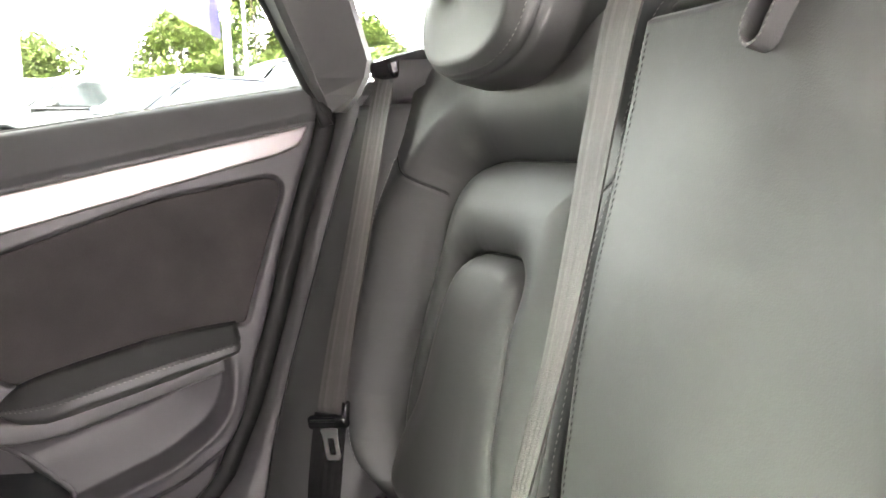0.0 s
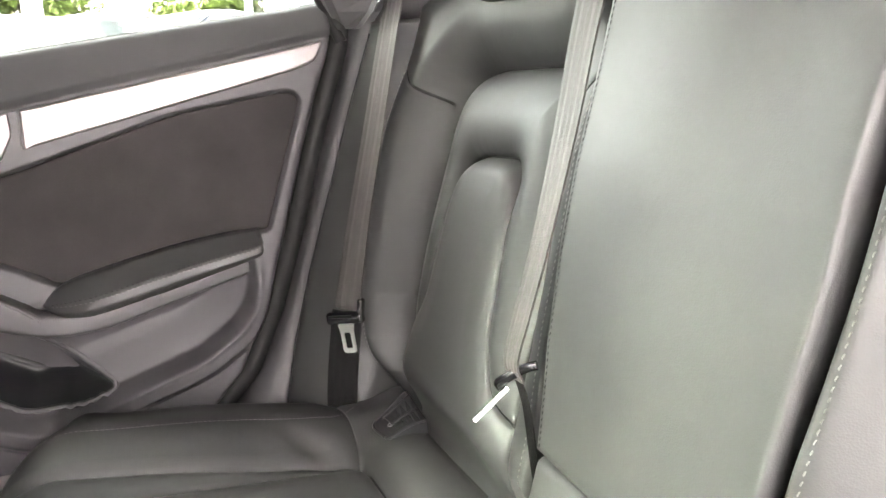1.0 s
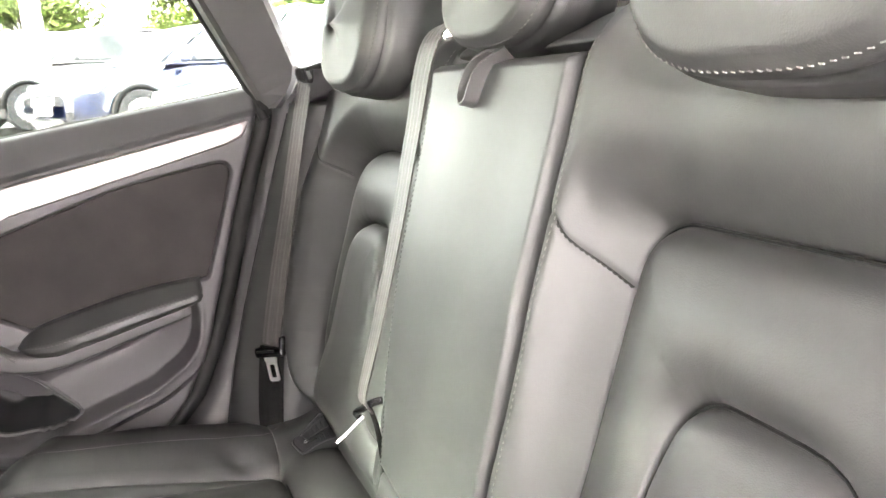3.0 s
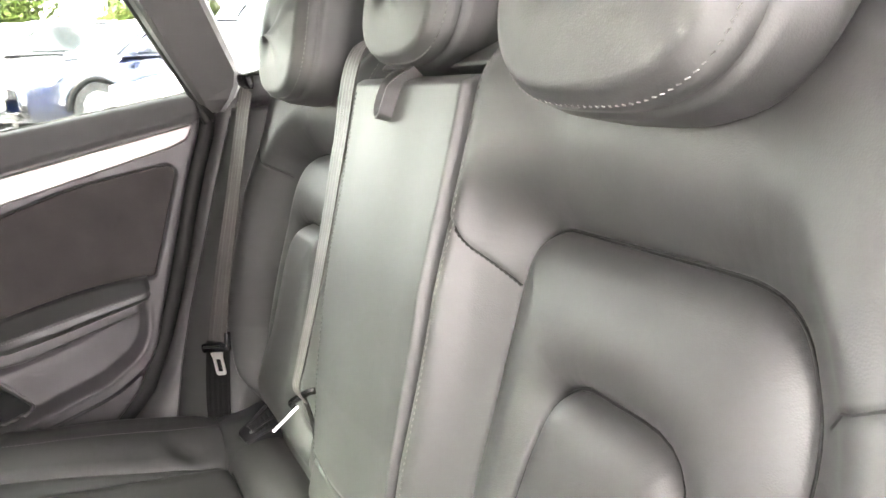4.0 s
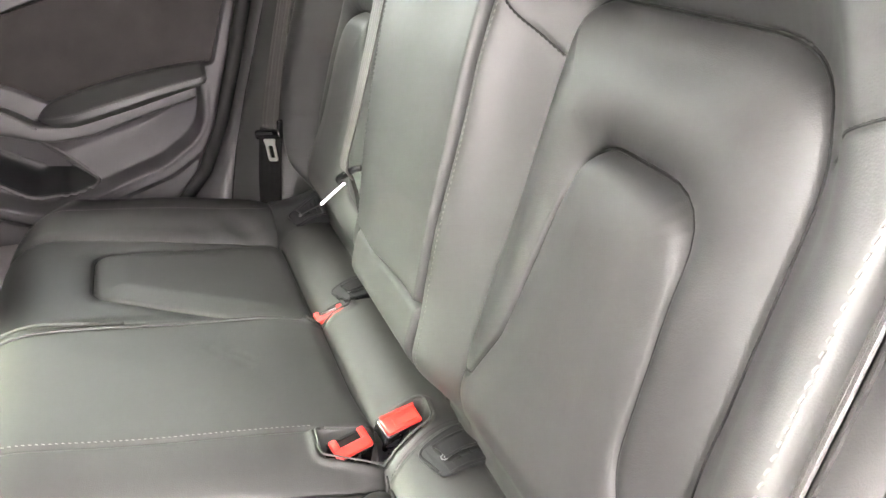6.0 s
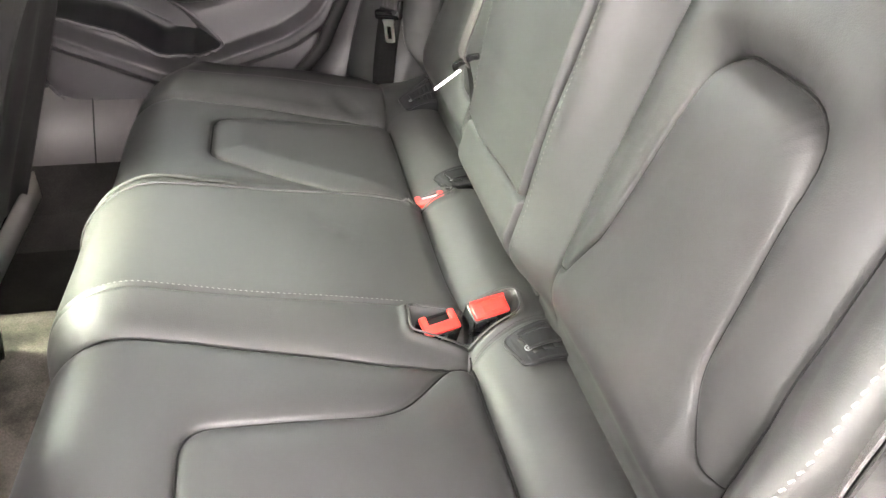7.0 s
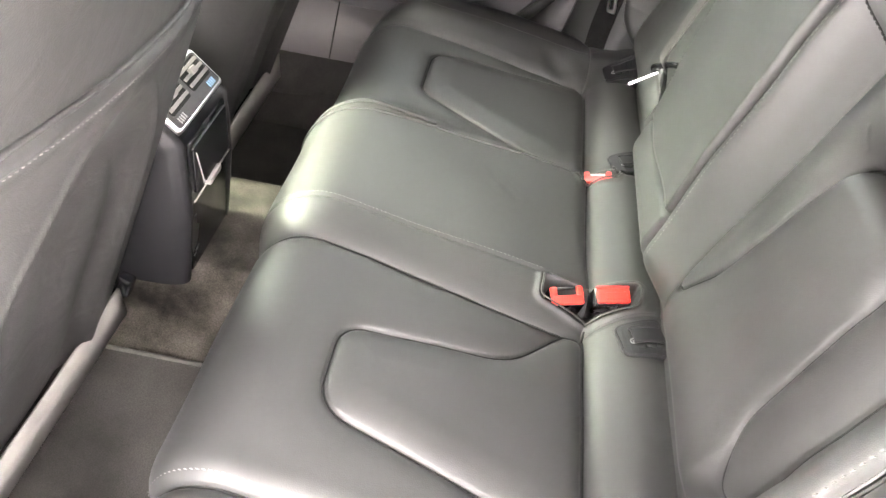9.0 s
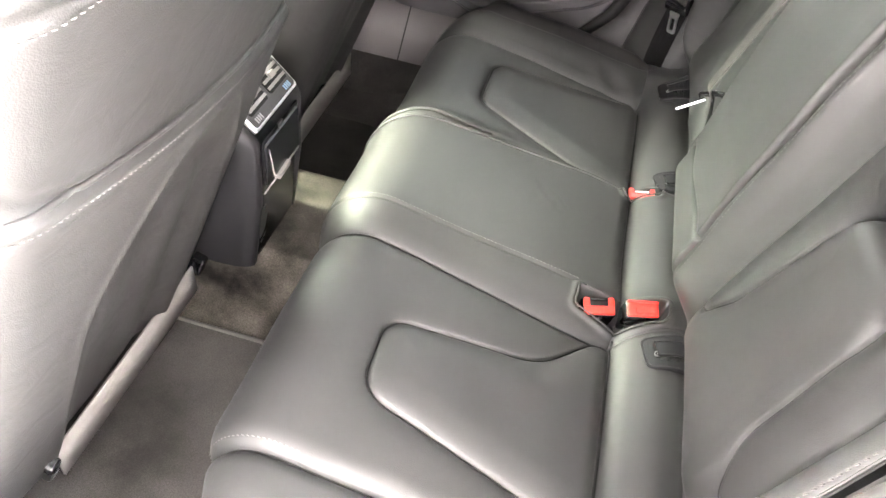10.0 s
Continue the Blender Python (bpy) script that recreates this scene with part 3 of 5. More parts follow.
def bench_place(s, y):
    x, z, nx, nz = bench_profile(s)
    flat = 0.325 - (s - S_BAND) * math.cos(SLOPE)          # runs on past the nose
    top = s >= S_BAND
    fade = sstep((flat + 0.20) / 0.12)
    h = np.zeros_like(s + y)
    # middle seat: raised, with a round shoulder towards the near seat
    near, far = near_crease(flat), far_crease(flat)
    mid = sstep((far - 0.004 - y) / 0.010) * sstep((y - near + 0.004) / 0.070)
    h += 0.013 * mid * np.where(top, 1, 0.4)
    # outer bolsters
    for foot, sign, rise in ((0.475, 1, 0.027), (-0.478, -1, 0.020)):
        d = sign * (y - foot)
        h += rise * (0.35 + 0.65 * sstep((flat + 0.05) / 0.28)) * sstep(d / 0.075) - 0.012 * sstep((d - 0.080) / 0.08)
        h += pillow(d, 0.018, 0.020, 0.030) * top * (0.4 + 0.6 * fade)
    # creases that run forward
    h += pillow(y - far, 0.012, 0.022, 0.012) * top + 0.010 * bell(y - far - 0.014, 0.020) * top * sstep((0.22 - flat) / 0.2)
    h += pillow(y - near, 0.010, 0.026, 0.026) * top
    h -= 0.003 * bell(y + 0.080, 0.0035) * top
    # seat pads
    for pad in (PAD_NEAR, PAD_FAR):
        p = inside(flat + 0 * y, y, pad)
        h += (0.006 * sstep(p / 0.045) + pillow(p, 0.0085, 0.022, 0.030) - 0.003 * bell(p, 0.0018)) * top * sstep((0.335 - flat) / 0.10 + 0.25)
    h += pillow(s - S_BAND, 0.015, 0.024, 0.022) * (1 - 0.85 * bell(y + 0.095, 0.055)) * (1 - 0.75 * sstep((np.abs(y - 0.0) - 0.47) / 0.03))
    h -= 0.016 * np.sin(np.clip(s / S_BAND, 0, 1) * math.pi) * sstep((np.abs(y - 0.02) - 0.46) / 0.05)
    # seams across the rear roll and the dents at its foot
    for at in (-0.150, 0.186):
        h -= 0.003 * bell(y - at - (flat - 0.33) * 0.4, 0.003) * ~top
    h += 0.0016 * np.sin(flat * 23 + y * 11) * np.sin(y * 17 - flat * 6) * fade
    for crumple, deep, width in (([(0.178, 0.098), (0.190, 0.078), (0.206, 0.066), (0.216, 0.052)], 0.0007, 0.007), ([(0.200, 0.088), (0.212, 0.080), (0.222, 0.068)], 0.0005, 0.006),
                                 ([(0.186, 0.066), (0.196, 0.054)], -0.0006, 0.008)):
        h -= deep * bell(from_line(flat + 0 * y, y + 0 * flat, crumple), width)
    # wrinkles where the bolster meets the roll
    h += 0.005 * np.sin(flat * 75 + y * 45) * bell(flat - 0.27, 0.05) * bell(y - 0.505, 0.028)
    for hole, deep in ((HOLE_NEAR, 0.034), (HOLE_FAR, 0.022)):
        q = inside(flat + 0 * y, y, hole)
        h -= deep * sstep(q / 0.006)
        h += 0.003 * bell(q + 0.004, 0.004)
    x = x + 0.055 * sstep((np.abs(y - 0.02) - 0.45) / 0.17) * sstep((0.12 - flat) / 0.25)
    end = np.minimum(y + 0.625, 0.668 - y)
    h -= 0.05 * (1 - dome(end, 0.04))
    return np.stack([x + nx * h, y + 0 * x, z + nz * h], -1)


def bench():
    seat = thing("rear_bench", "black leather three-place rear bench cushion with stitched seams", "car seat")
    s, y = np.meshgrid(np.linspace(-0.035, 0.78, 400), np.linspace(-0.625, 0.668, 640), indexing="ij")
    P = bench_place(s, y)
    sc, yc = (s[:-1, :-1] + s[1:, 1:]) / 2, (y[:-1, :-1] + y[1:, 1:]) / 2
    flat = 0.325 - (sc - S_BAND) * math.cos(SLOPE)
    roll = sc < S_BAND
    near_pad = (inside(flat, yc, PAD_NEAR) > 0) & ~roll
    far_pad = (inside(flat, yc, PAD_FAR) > 0) & ~roll & (yc < 0.47)
    rest = ~(roll | near_pad | far_pad)
    skin(P, (-0.3, 0, 1), [
        ("rear_roll", LEATHER, roll, ""), ("seat_pad", LEATHER, near_pad, ""), ("seat_pad", LEATHER, far_pad, ""),
        ("side_bolster", LEATHER, rest & (yc > 0.475), ""), ("seat_cushion", LEATHER, rest & (yc <= 0.475) & (yc > far_crease(flat)), ""),
        ("middle_cushion", LEATHER, rest & (yc <= far_crease(flat)) & (yc > -0.076), ""), ("cushion_shoulder", LEATHER, rest & (yc <= -0.076) & (yc > near_crease(flat)), ""),
        ("seat_cushion", LEATHER, rest & (yc <= near_crease(flat)) & (yc > -0.478), ""), ("side_bolster", LEATHER, rest & (yc <= -0.478), "")], seat, back=(0.02, 0, -0.10))
    def on_bench(a, b):
        return bench_place(S_BAND + (0.325 - a) / math.cos(SLOPE), b)

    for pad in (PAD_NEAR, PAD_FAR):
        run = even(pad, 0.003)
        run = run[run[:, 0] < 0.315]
        seam_shade(on_bench, run, seat, 0.0010)
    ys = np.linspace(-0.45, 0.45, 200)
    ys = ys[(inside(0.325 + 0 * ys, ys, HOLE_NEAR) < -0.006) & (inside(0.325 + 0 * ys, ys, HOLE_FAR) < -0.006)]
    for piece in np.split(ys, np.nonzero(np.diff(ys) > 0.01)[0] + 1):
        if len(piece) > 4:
            seam_shade(bench_place, np.stack([np.full(len(piece), S_BAND), piece], -1), seat, 0.0012)
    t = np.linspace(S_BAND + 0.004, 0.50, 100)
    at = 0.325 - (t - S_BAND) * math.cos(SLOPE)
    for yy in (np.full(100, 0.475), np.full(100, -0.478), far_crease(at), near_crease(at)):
        seam_shade(bench_place, np.stack([t, yy], -1), seat, 0.0012, 0.0014, 0.0006)
    up = (0.2, 0, 1)
    t = np.linspace(0.152, 0.56, 140)
    stitching(bench_place(t, np.full(140, -0.075)) + np.array([0, 0, 0.0008]), up, seat, step=0.0055, mat=LIGHT_THREAD)
    for yy in (0.548, -0.552):
        t = np.linspace(0.07, 0.52, 140)
        stitching(bench_place(t, np.full(140, yy) + (0.06 * (0.11 - t) * (t < 0.11)) * 8 * (yy > 0)) + np.array([0, 0, 0.0008]), (0, -0.3, 1), seat, step=0.0055, mat=LIGHT_THREAD)
    t = np.linspace(0.40, 0.60, 60)
    stitching(bench_place(t, np.full(60, -0.466)) + np.array([-0.0010, 0, 0.0006]), (-0.6, 0, 0.8), seat, step=0.006, length=0.0038, width=0.0005, mat=LIGHT_THREAD)
    t = np.linspace(S_BAND + 0.003, 0.62, 120)
    v, f = sweep(bench_place(t, far_crease(0.325 - (t - S_BAND) * math.cos(SLOPE)) - 0.013) + np.array([0, 0, 0.001]), circle(0.0022, 6))
    link("piping", v, f, LEATHER, seat)
    t = np.linspace(0.33, 0.62, 80)
    v, f = sweep(bench_place(t, far_crease(0.325 - (t - S_BAND) * math.cos(SLOPE)) + 0.011 + 0.010 * sstep((t - 0.36) / 0.1)) + np.array([0, 0, 0.001]), circle(0.0032, 8))
    link("piping", v, f, LEATHER, seat)
    for hole in (HOLE_NEAR, HOLE_FAR):
        rim = even(np.r_[hole, hole[:1]], 0.004)
        v, f = sweep(bench_place(S_BAND + (0.325 - rim[:, 0]) / math.cos(SLOPE), rim[:, 1]) + np.array([0, 0, 0.0035]), circle(0.0013, 6))
        link("slot_rim", v, f, LEATHER, seat, "raw leather rim of the buckle slot")
    t = np.linspace(0.0, S_BAND, 16)
    stitching(bench_place(t, -0.150 + 0 * t - (S_BAND - t) * -0.4) + np.array([0, 0, 0.001]), (0, 0, 1), seat, step=0.004, length=0.003, mat=RUBBER, name="seam_thread")
    return seat


bench()


def buckle(place, turn, label, broad=False, sunk=False):
    """Seat belt buckle: black housing, red push button with raised lips round the tongue's slot."""
    root = thing("seat_belt_buckle", label, "buckle", "belt buckles")
    part("housing", rounded_box((0.045, 0.027, 0.062), (0, 0, -0.032), r=0.004, seg=3), GLOSS_BLACK, root, smooth=True)
    if broad:
        part("release_button", rounded_box((0.041, 0.021, 0.007), (0, -0.001, 0.001), r=0.0025, seg=3), RED, root, "broad red release button", smooth=True)
        part("button_dish", rounded_box((0.026, 0.010, 0.002), (0.003, -0.003, 0.0046), r=0.0009), RED, root)
        part("button_lip", rounded_box((0.041, 0.0035, 0.003), (0, 0.0085, 0.0045), r=0.001), RED, root)
    else:
        part("release_button", rounded_box((0.041, 0.012, 0.007), (0, -0.0062, 0.001), r=0.002, seg=3), RED, root, "red release button", smooth=True)
        for x in (-0.0165, 0.0165):
            part("button_lip", rounded_box((0.0085, 0.014, 0.007), (x, 0.0045, 0.0012), r=0.002, seg=2), RED, root)
        part("slot", rounded_box((0.025, 0.010, 0.005), (0, 0.0045, -0.0005), r=0.0006), RUBBER, root)
        part("latch_plate", rounded_box((0.022, 0.0022, 0.005), (0, 0.0080 if not sunk else 0.0035, 0.0016), r=0.0006), STEEL if sunk else GLOSS_BLACK, root)
    root.matrix_world = pose(*place, *turn)
    return root


buckle((0.297, -0.111, 0.625), (24, -4, 15), "black belt buckle with red release button in the seat slot")
buckle((0.352, -0.107, 0.637), (24, -4, 12), "black belt buckle with broad red button in the seat slot", broad=True)
buckle((0.341, 0.172, 0.618), (2, -12, 2), "black belt buckle with red button sunk in the seat slot", sunk=True)


def isofix(x0, y0, turn, tilt):
    """Moulded guide bent over the seat roll: raised rim, lift-up flap with two ribs, dark slot and a small white child-seat sign."""
    root = thing("isofix_cover", "black moulded isofix guide with white sign set in the seat roll", "seat anchor", "isofix covers")
    c, q = math.cos(radians(turn)), math.sin(radians(turn))

    def on(a, b, h):
        a, b = 1.0 * a, 1.05 * b
        x, y = x0 + a * c - b * q, y0 + a * q + b * c
        p = bench_place(np.array([0.410 - x]), np.array([y]))[0]
        return (p[0] - 0.2 * h, p[1], p[2] + h + tilt * (a + 0.026))

    def plate(name, mat, corners, low, high, r, label=""):
        part(name, slab(even(np.r_[fillet(corners, 4), fillet(corners, 4)[:1]], 0.004), lambda a, b, h: on(a, b, h + low), high - low, r, 2), mat, root, label, smooth=True)

    out = [(-0.026, -0.022, 0.009), (0.028, -0.025, 0.004), (0.028, 0.025, 0.004), (-0.026, 0.022, 0.009)]
    for i in range(7):                                # the plate follows the roll in short bent lengths
        t0, t1 = -0.026 + i * 0.054 / 7, -0.026 + (i + 1) * 0.054 / 7
        w0, w1 = (0.018 if i == 0 else 0.0222 + 0.0028 * (i / 7)), 0.0222 + 0.0028 * ((i + 1) / 7)
        part("surround", slab(np.array([(t0, -w0), (t1 + 0.0003, -w1), (t1 + 0.0003, w1), (t0, w0)]), lambda a, b, h: on(a, b, h - 0.035), 0.0385), CONSOLE_BLACK, root)
        if i > 1:
            part("flap", slab(np.array([(t0, -0.006), (t1 + 0.0003, -0.006), (t1 + 0.0003, 0.014), (t0, 0.014)]), lambda a, b, h: on(a, b, h), 0.0056), CONSOLE_BLACK, root)
    edge = even(np.r_[fillet(out, 4), fillet(out, 4)[:1]], 0.003)
    v, f = sweep([on(a, b, 0.0026) for a, b in edge], circle(0.0020, 6))
    link("rim", v, f, CONSOLE_BLACK, root)
    plate("recess", RUBBER, [(-0.014, -0.010, 0.001), (-0.009, -0.010, 0.001), (-0.009, 0.012, 0.001), (-0.014, 0.012, 0.001)], 0.0, 0.0040, 0.0)
    for a0, a1 in ((-0.010, 0.002), (0.002, 0.015), (0.015, 0.028)):
        plate("slot", RUBBER, [(a0, -0.0125, 0.0), (a1, -0.0145, 0.0), (a1, -0.0075, 0.0), (a0, -0.0065, 0.0)], 0.0, 0.0041, 0.0)
    for b in (-0.0065, 0.0140):
        v, f = sweep([on(a, b, 0.0056) for a in np.linspace(-0.012, 0.027, 12)], circle(0.0016, 6))
        link("rib", v, f, CONSOLE_BLACK, root)
    ring, f = sweep([on(-0.0115 + 0.0034 * math.cos(u), -0.004 + 0.0034 * math.sin(u), 0.0046) for u in np.linspace(0, 5.4, 16)], circle(0.0007, 5))
    link("sign", ring, f, WHITE_INK, root, "white child-seat sign")
    v, f = sweep([on(-0.0115, -0.004, 0.0038), on(-0.0115, -0.004, 0.0050)], circle(0.0010, 8))
    link("sign", v, f, WHITE_INK, root)
    return root


isofix(0.386, -0.169, 16, 0.10)
isofix(0.386, 0.208, 16, 0.12)
isofix(0.380, 0.500, 10, 0.30)


# ---- side panels, belts ----
def side_panel(side):
    """Leather-covered panel between the backrest and the door, and the trim of the door opening beside it."""
    root = thing("side_bolster_panel", "black leather side panel between backrest and doorway", "car trim", "side panels")
    z, t = np.meshgrid(np.linspace(0.60, 1.145, 70), np.linspace(0, 1, 40), indexing="ij")
    xo = np.interp(z, [0.60, 0.71, 0.81, 0.93, 1.04, 1.14], [0.268, 0.289, 0.317, 0.356, 0.391, 0.424])
    yo = 0.688 - 0.012 * sstep((z - 1.0) / 0.14)
    xi = plane_x(z) - 0.010
    yi = 0.592
    bulge = 0.018 * np.sin(t * math.pi)
    e = np.minimum(t, 1 - t) * 0.11
    x = xo + (xi - xo) * t - bulge + 0.012 * (1 - dome(e, 0.012))
    y = yo + (yi - yo) * t - bulge * 0.4
    if side < 0:
        y = 2 * MID - y - 0.078
    edge = np.stack([x[:, 4], y[:, 4], z[:, 4]], -1) + np.array([-0.002, -0.002 * side, 0])
    v, f = sweep(edge[2:-2], circle(0.0013, 6))
    link("edge_piping", v, f, RUBBER, root)
    skin(np.stack([x, y, z], -1), (-1, 0, 0), [("panel", LEATHER, np.ones((69, 39), bool), "")], root, back=(0.05, 0.01 * side, 0))
    return root


side_panel(1)
side_panel(-1)


def ribbon(name, pts, across, width, mat, parent, thick=0.0013, label="", taper=None):
    pts = smooth_line(pts, 14)
    n = len(pts)
    if len(across) > 1:
        side = smooth_line(across, 14)
    else:
        side = np.repeat(np.array(across, float), n, axis=0)
    n_band = 9
    cuts = np.linspace(-width / 2, width / 2, n_band + 1)
    ring = [(c, -thick / 2 - 0.0004 * (k % 2)) for k, c in enumerate(cuts)] + [(c, thick / 2 + 0.0004 * (k % 2)) for k, c in reversed(list(enumerate(cuts)))]
    v, f = sweep(pts, ring, side, None if taper is None else np.interp(np.linspace(0, 1, n), np.linspace(0, 1, len(taper)), taper))
    ob = link(name, v, f, mat, parent, label, smooth=False)
    if mat is BELT:
        for extra in (BELT_WORN, BELT_EDGE):
            ob.data.materials.append(extra)
        tone = [2, 2, 1, 1, 0, 1, 1, 1, 0]
        k = len(ring)
        for p in ob.data.polygons:
            j = p.index % k
            band = j if j < n_band else (2 * n_band - j if n_band < j <= 2 * n_band else 0)
            p.material_index = tone[min(band, n_band - 1)]
    return ob


def far_belt():
    root = thing("seat_belt", "worn taupe-black seat belt hanging beside the far backrest", "seat belt", "seat belts")
    ribbon("webbing", [(0.456, 0.628, 1.200), (0.440, 0.622, 1.150), (0.400, 0.602, 1.00), (0.368, 0.588, 0.88), (0.348, 0.581, 0.790), (0.346, 0.580, 0.770)],
           [(0.3, -1, 0.1), (0.3, -1, 0.1), (0.38, -1, 0.15), (0.48, -1, 0.2), (0.6, -0.95, 0.3), (0.6, -0.95, 0.3)], 0.044, BELT, root)
    ribbon("lower_webbing", [(0.347, 0.588, 0.765), (0.340, 0.592, 0.71), (0.335, 0.600, 0.645), (0.335, 0.603, 0.60)], [(1, -0.75, 0.1)], 0.043, BELT_DARK, root, label="black lower webbing")
    m = pose(0.342, 0.583, 0.759, 0, -8, -47)
    holder = part("tongue_holder", rounded_box((0.056, 0.014, 0.017), r=0.005, seg=3), GLOSS_BLACK, root, smooth=True)
    holder.matrix_local = m
    ear = part("holder_ear", rounded_box((0.008, 0.011, 0.030), (0.026, 0, 0.010), (0, 14, 0), r=0.003, seg=3), GLOSS_BLACK, root, smooth=True)
    ear.matrix_local = m
    groove = part("holder_groove", rounded_box((0.036, 0.003, 0.004), (-0.004, -0.0065, 0.003), r=0.001), RUBBER, root)
    groove.matrix_local = m
    bm = bmesh.new()
    outer = fillet([(-0.013, 0.0, 0.002), (0.013, 0.0, 0.002), (0.0100, -0.010, 0.004), (0.0100, -0.040, 0.005), (-0.0100, -0.040, 0.005), (-0.0100, -0.010, 0.004)], 4)
    hole = fillet([(-0.0052, -0.012, 0.001), (0.0052, -0.012, 0.001), (0.0052, -0.034, 0.001), (-0.0052, -0.034, 0.001)], 2)
    tongue_plate(bm, outer, hole)
    tongue = part("tongue", bm, STEEL, root, "steel belt tongue with rectangular hole")
    tongue.matrix_local = m @ pose(0.002, -0.004, -0.007)
    return root


def tongue_plate(bm, outer, hole, thick=0.0022):
    """A steel plate with a hole: rings of outer and inner outline resampled to meet."""
    k = 48

    def ring(o):
        ang = np.linspace(0, 2 * math.pi, k, endpoint=False)
        c = hole.mean(axis=0)
        out = []
        for q in ang:
            d = np.array([math.cos(q), math.sin(q)])
            best = 0
            for a, b in zip(o, np.roll(o, -1, axis=0)):
                m = np.array([d, a - b]).T
                if abs(np.linalg.det(m)) > 1e-12:
                    r, u = np.linalg.solve(m, a - c)
                    if -1e-6 <= u <= 1 + 1e-6 and r > best:
                        best = r
            out.append(c + d * best)
        return out
    levels = []
    for o in (outer, hole):
        pts = ring(o)
        levels.append([[bm.verts.new((p[0], h, p[1])) for p in pts] for h in (0, -thick)])
    (oa, ob), (ia, ib) = levels
    for i in range(k):
        for r1, r2 in ((oa, ia), (ia, ib), (ib, ob), (ob, oa)):
            bm.faces.new((r1[i - 1], r1[i], r2[i], r2[i - 1]))


far_belt()


def centre_belt():
    root = thing("centre_seat_belt", "taupe-black centre seat belt running down beside the armrest panel", "seat belt", "seat belts")
    heights = (1.212, 1.11, 1.02, 0.935, 0.865, 0.826)
    pts = [(0.552, 0.196, 1.236)] + [(plane_x(z) - 0.056, y, z) for y, z in zip((0.190, 0.189, 0.179, 0.174, 0.175, 0.174), heights)] + [(0.384, 0.178, 0.806)]
    ribbon("webbing", pts, [(0.12, -1, 0.05)], 0.044, BELT, root, taper=(1.0, 0.95, 0.80, 0.70, 0.58, 0.54, 0.48, 0.40))
    for off, mat, thick in ((0.0, BELT_DARK, 0.003), (0.006, BELT_DARK, 0.002), (-0.006, BELT_DARK, 0.002)):
        ribbon("folded_webbing", [(0.386, 0.182 + 0.4 * off, 0.808), (0.391, 0.175 + 0.6 * off, 0.78), (0.394, 0.168 + 0.7 * off, 0.73), (0.402, 0.163 + 0.7 * off, 0.66)], [(0.7, -0.6, 0.1)], 0.0035, mat, root, thick=thick)
    v, f = sweep(smooth_line([(0.374, 0.191, 0.796), (0.371, 0.187, 0.803), (0.378, 0.177, 0.812), (0.388, 0.168, 0.820), (0.396, 0.164, 0.822)], 5), circle(0.0046, 10, 0.7))
    link("tongue_holder", v, f, GLOSS_BLACK, root)
    v, f = sweep([(0.378, 0.186, 0.797), (0.362, 0.1875, 0.784), (0.346, 0.188, 0.772)], [(-0.0065, -0.0014), (0.0065, -0.0014), (0.0065, 0.0014), (-0.0065, 0.0014)], [(0.42, 0.85, -0.25)])
    link("tongue", v, f, STEEL, root, "thin steel belt tongue seen edge-on", smooth=False)
    return root


centre_belt()


def near_belt():
    root = thing("near_seat_belt", "worn seat belt beside the backrest at the doorway", "seat belt", "seat belts")
    side = [(1, 0.75, 0.1)]
    y = lambda v: 2 * MID - v - 0.045
    line = np.array([(0.446, y(0.606), 1.190), (0.430, y(0.606), 1.140), (0.394, y(0.603), 1.00), (0.366, y(0.600), 0.88), (0.348, y(0.598), 0.70), (0.344, y(0.598), 0.62)])
    ribbon("webbing", line, side, 0.047, BELT_DARK, root)
    for off, wide, mat in ((-0.011, 0.010, BELT_NEAR), (0.010, 0.014, BELT_NEAR)):
        ribbon("woven_rib", line + np.array([off * 0.8 - 0.0016, off * 0.6 + 0.0020, 0]), side, wide, mat, root)
    return root


near_belt()


# ---- far door ----
DOOR_Y = 0.712


def door_rear(z):
    return np.interp(z, [0.45, 0.56, 0.631, 0.667, 0.754, 0.815, 0.866, 0.977, 1.05, 1.10, 1.132, 1.19], [0.02, 0.12, 0.190, 0.222, 0.262, 0.283, 0.300, 0.332, 0.356, 0.375, 0.383, 0.378])


def sill_z(x):
    return 1.118 + 0.152 * x


def trim_top(x):
    return 1.049 + 0.200 * x


def trim_bottom(x):
    return 1.003 + 0.250 * x


INSET = fillet([(-0.48, 0.905, 0.05), (-0.05, 0.964, 0.3), (0.16, 1.031, 0.4), (0.335, 1.060, 0.022), (0.272, 0.868, 0.006), (0.20, 0.862, 0.05), (0.0, 0.822, 0.03), (-0.075, 0.866, 0.2), (-0.48, 0.895, 0.02)])
POCKET = fillet([(-0.60, 0.86, 0.05), (-0.04, 0.788, 0.06), (0.252, 0.850, 0.02), (0.240, 0.752, 0.10), (0.165, 0.702, 0.12), (0.05, 0.664, 0.1), (-0.040, 0.634, 0.06), (-0.30, 0.745, 0.1), (-0.60, 0.80, 0.05)])
HOLLOW = fillet([(-0.60, 1.02, 0.04), (-0.10, 0.797, 0.05), (-0.040, 0.757, 0.06), (0.058, 0.670, 0.010), (0.0, 0.652, 0.04), (-0.062, 0.652, 0.05), (-0.13, 0.695, 0.06), (-0.60, 0.84, 0.04)])


def grip_line(x):
    """Height of the grip's lower edge."""
    return np.interp(x, [-0.4, -0.071, -0.035, 0.002, 0.055, 0.127, 0.240], [0.86, 0.772, 0.761, 0.756, 0.760, 0.781, 0.811])


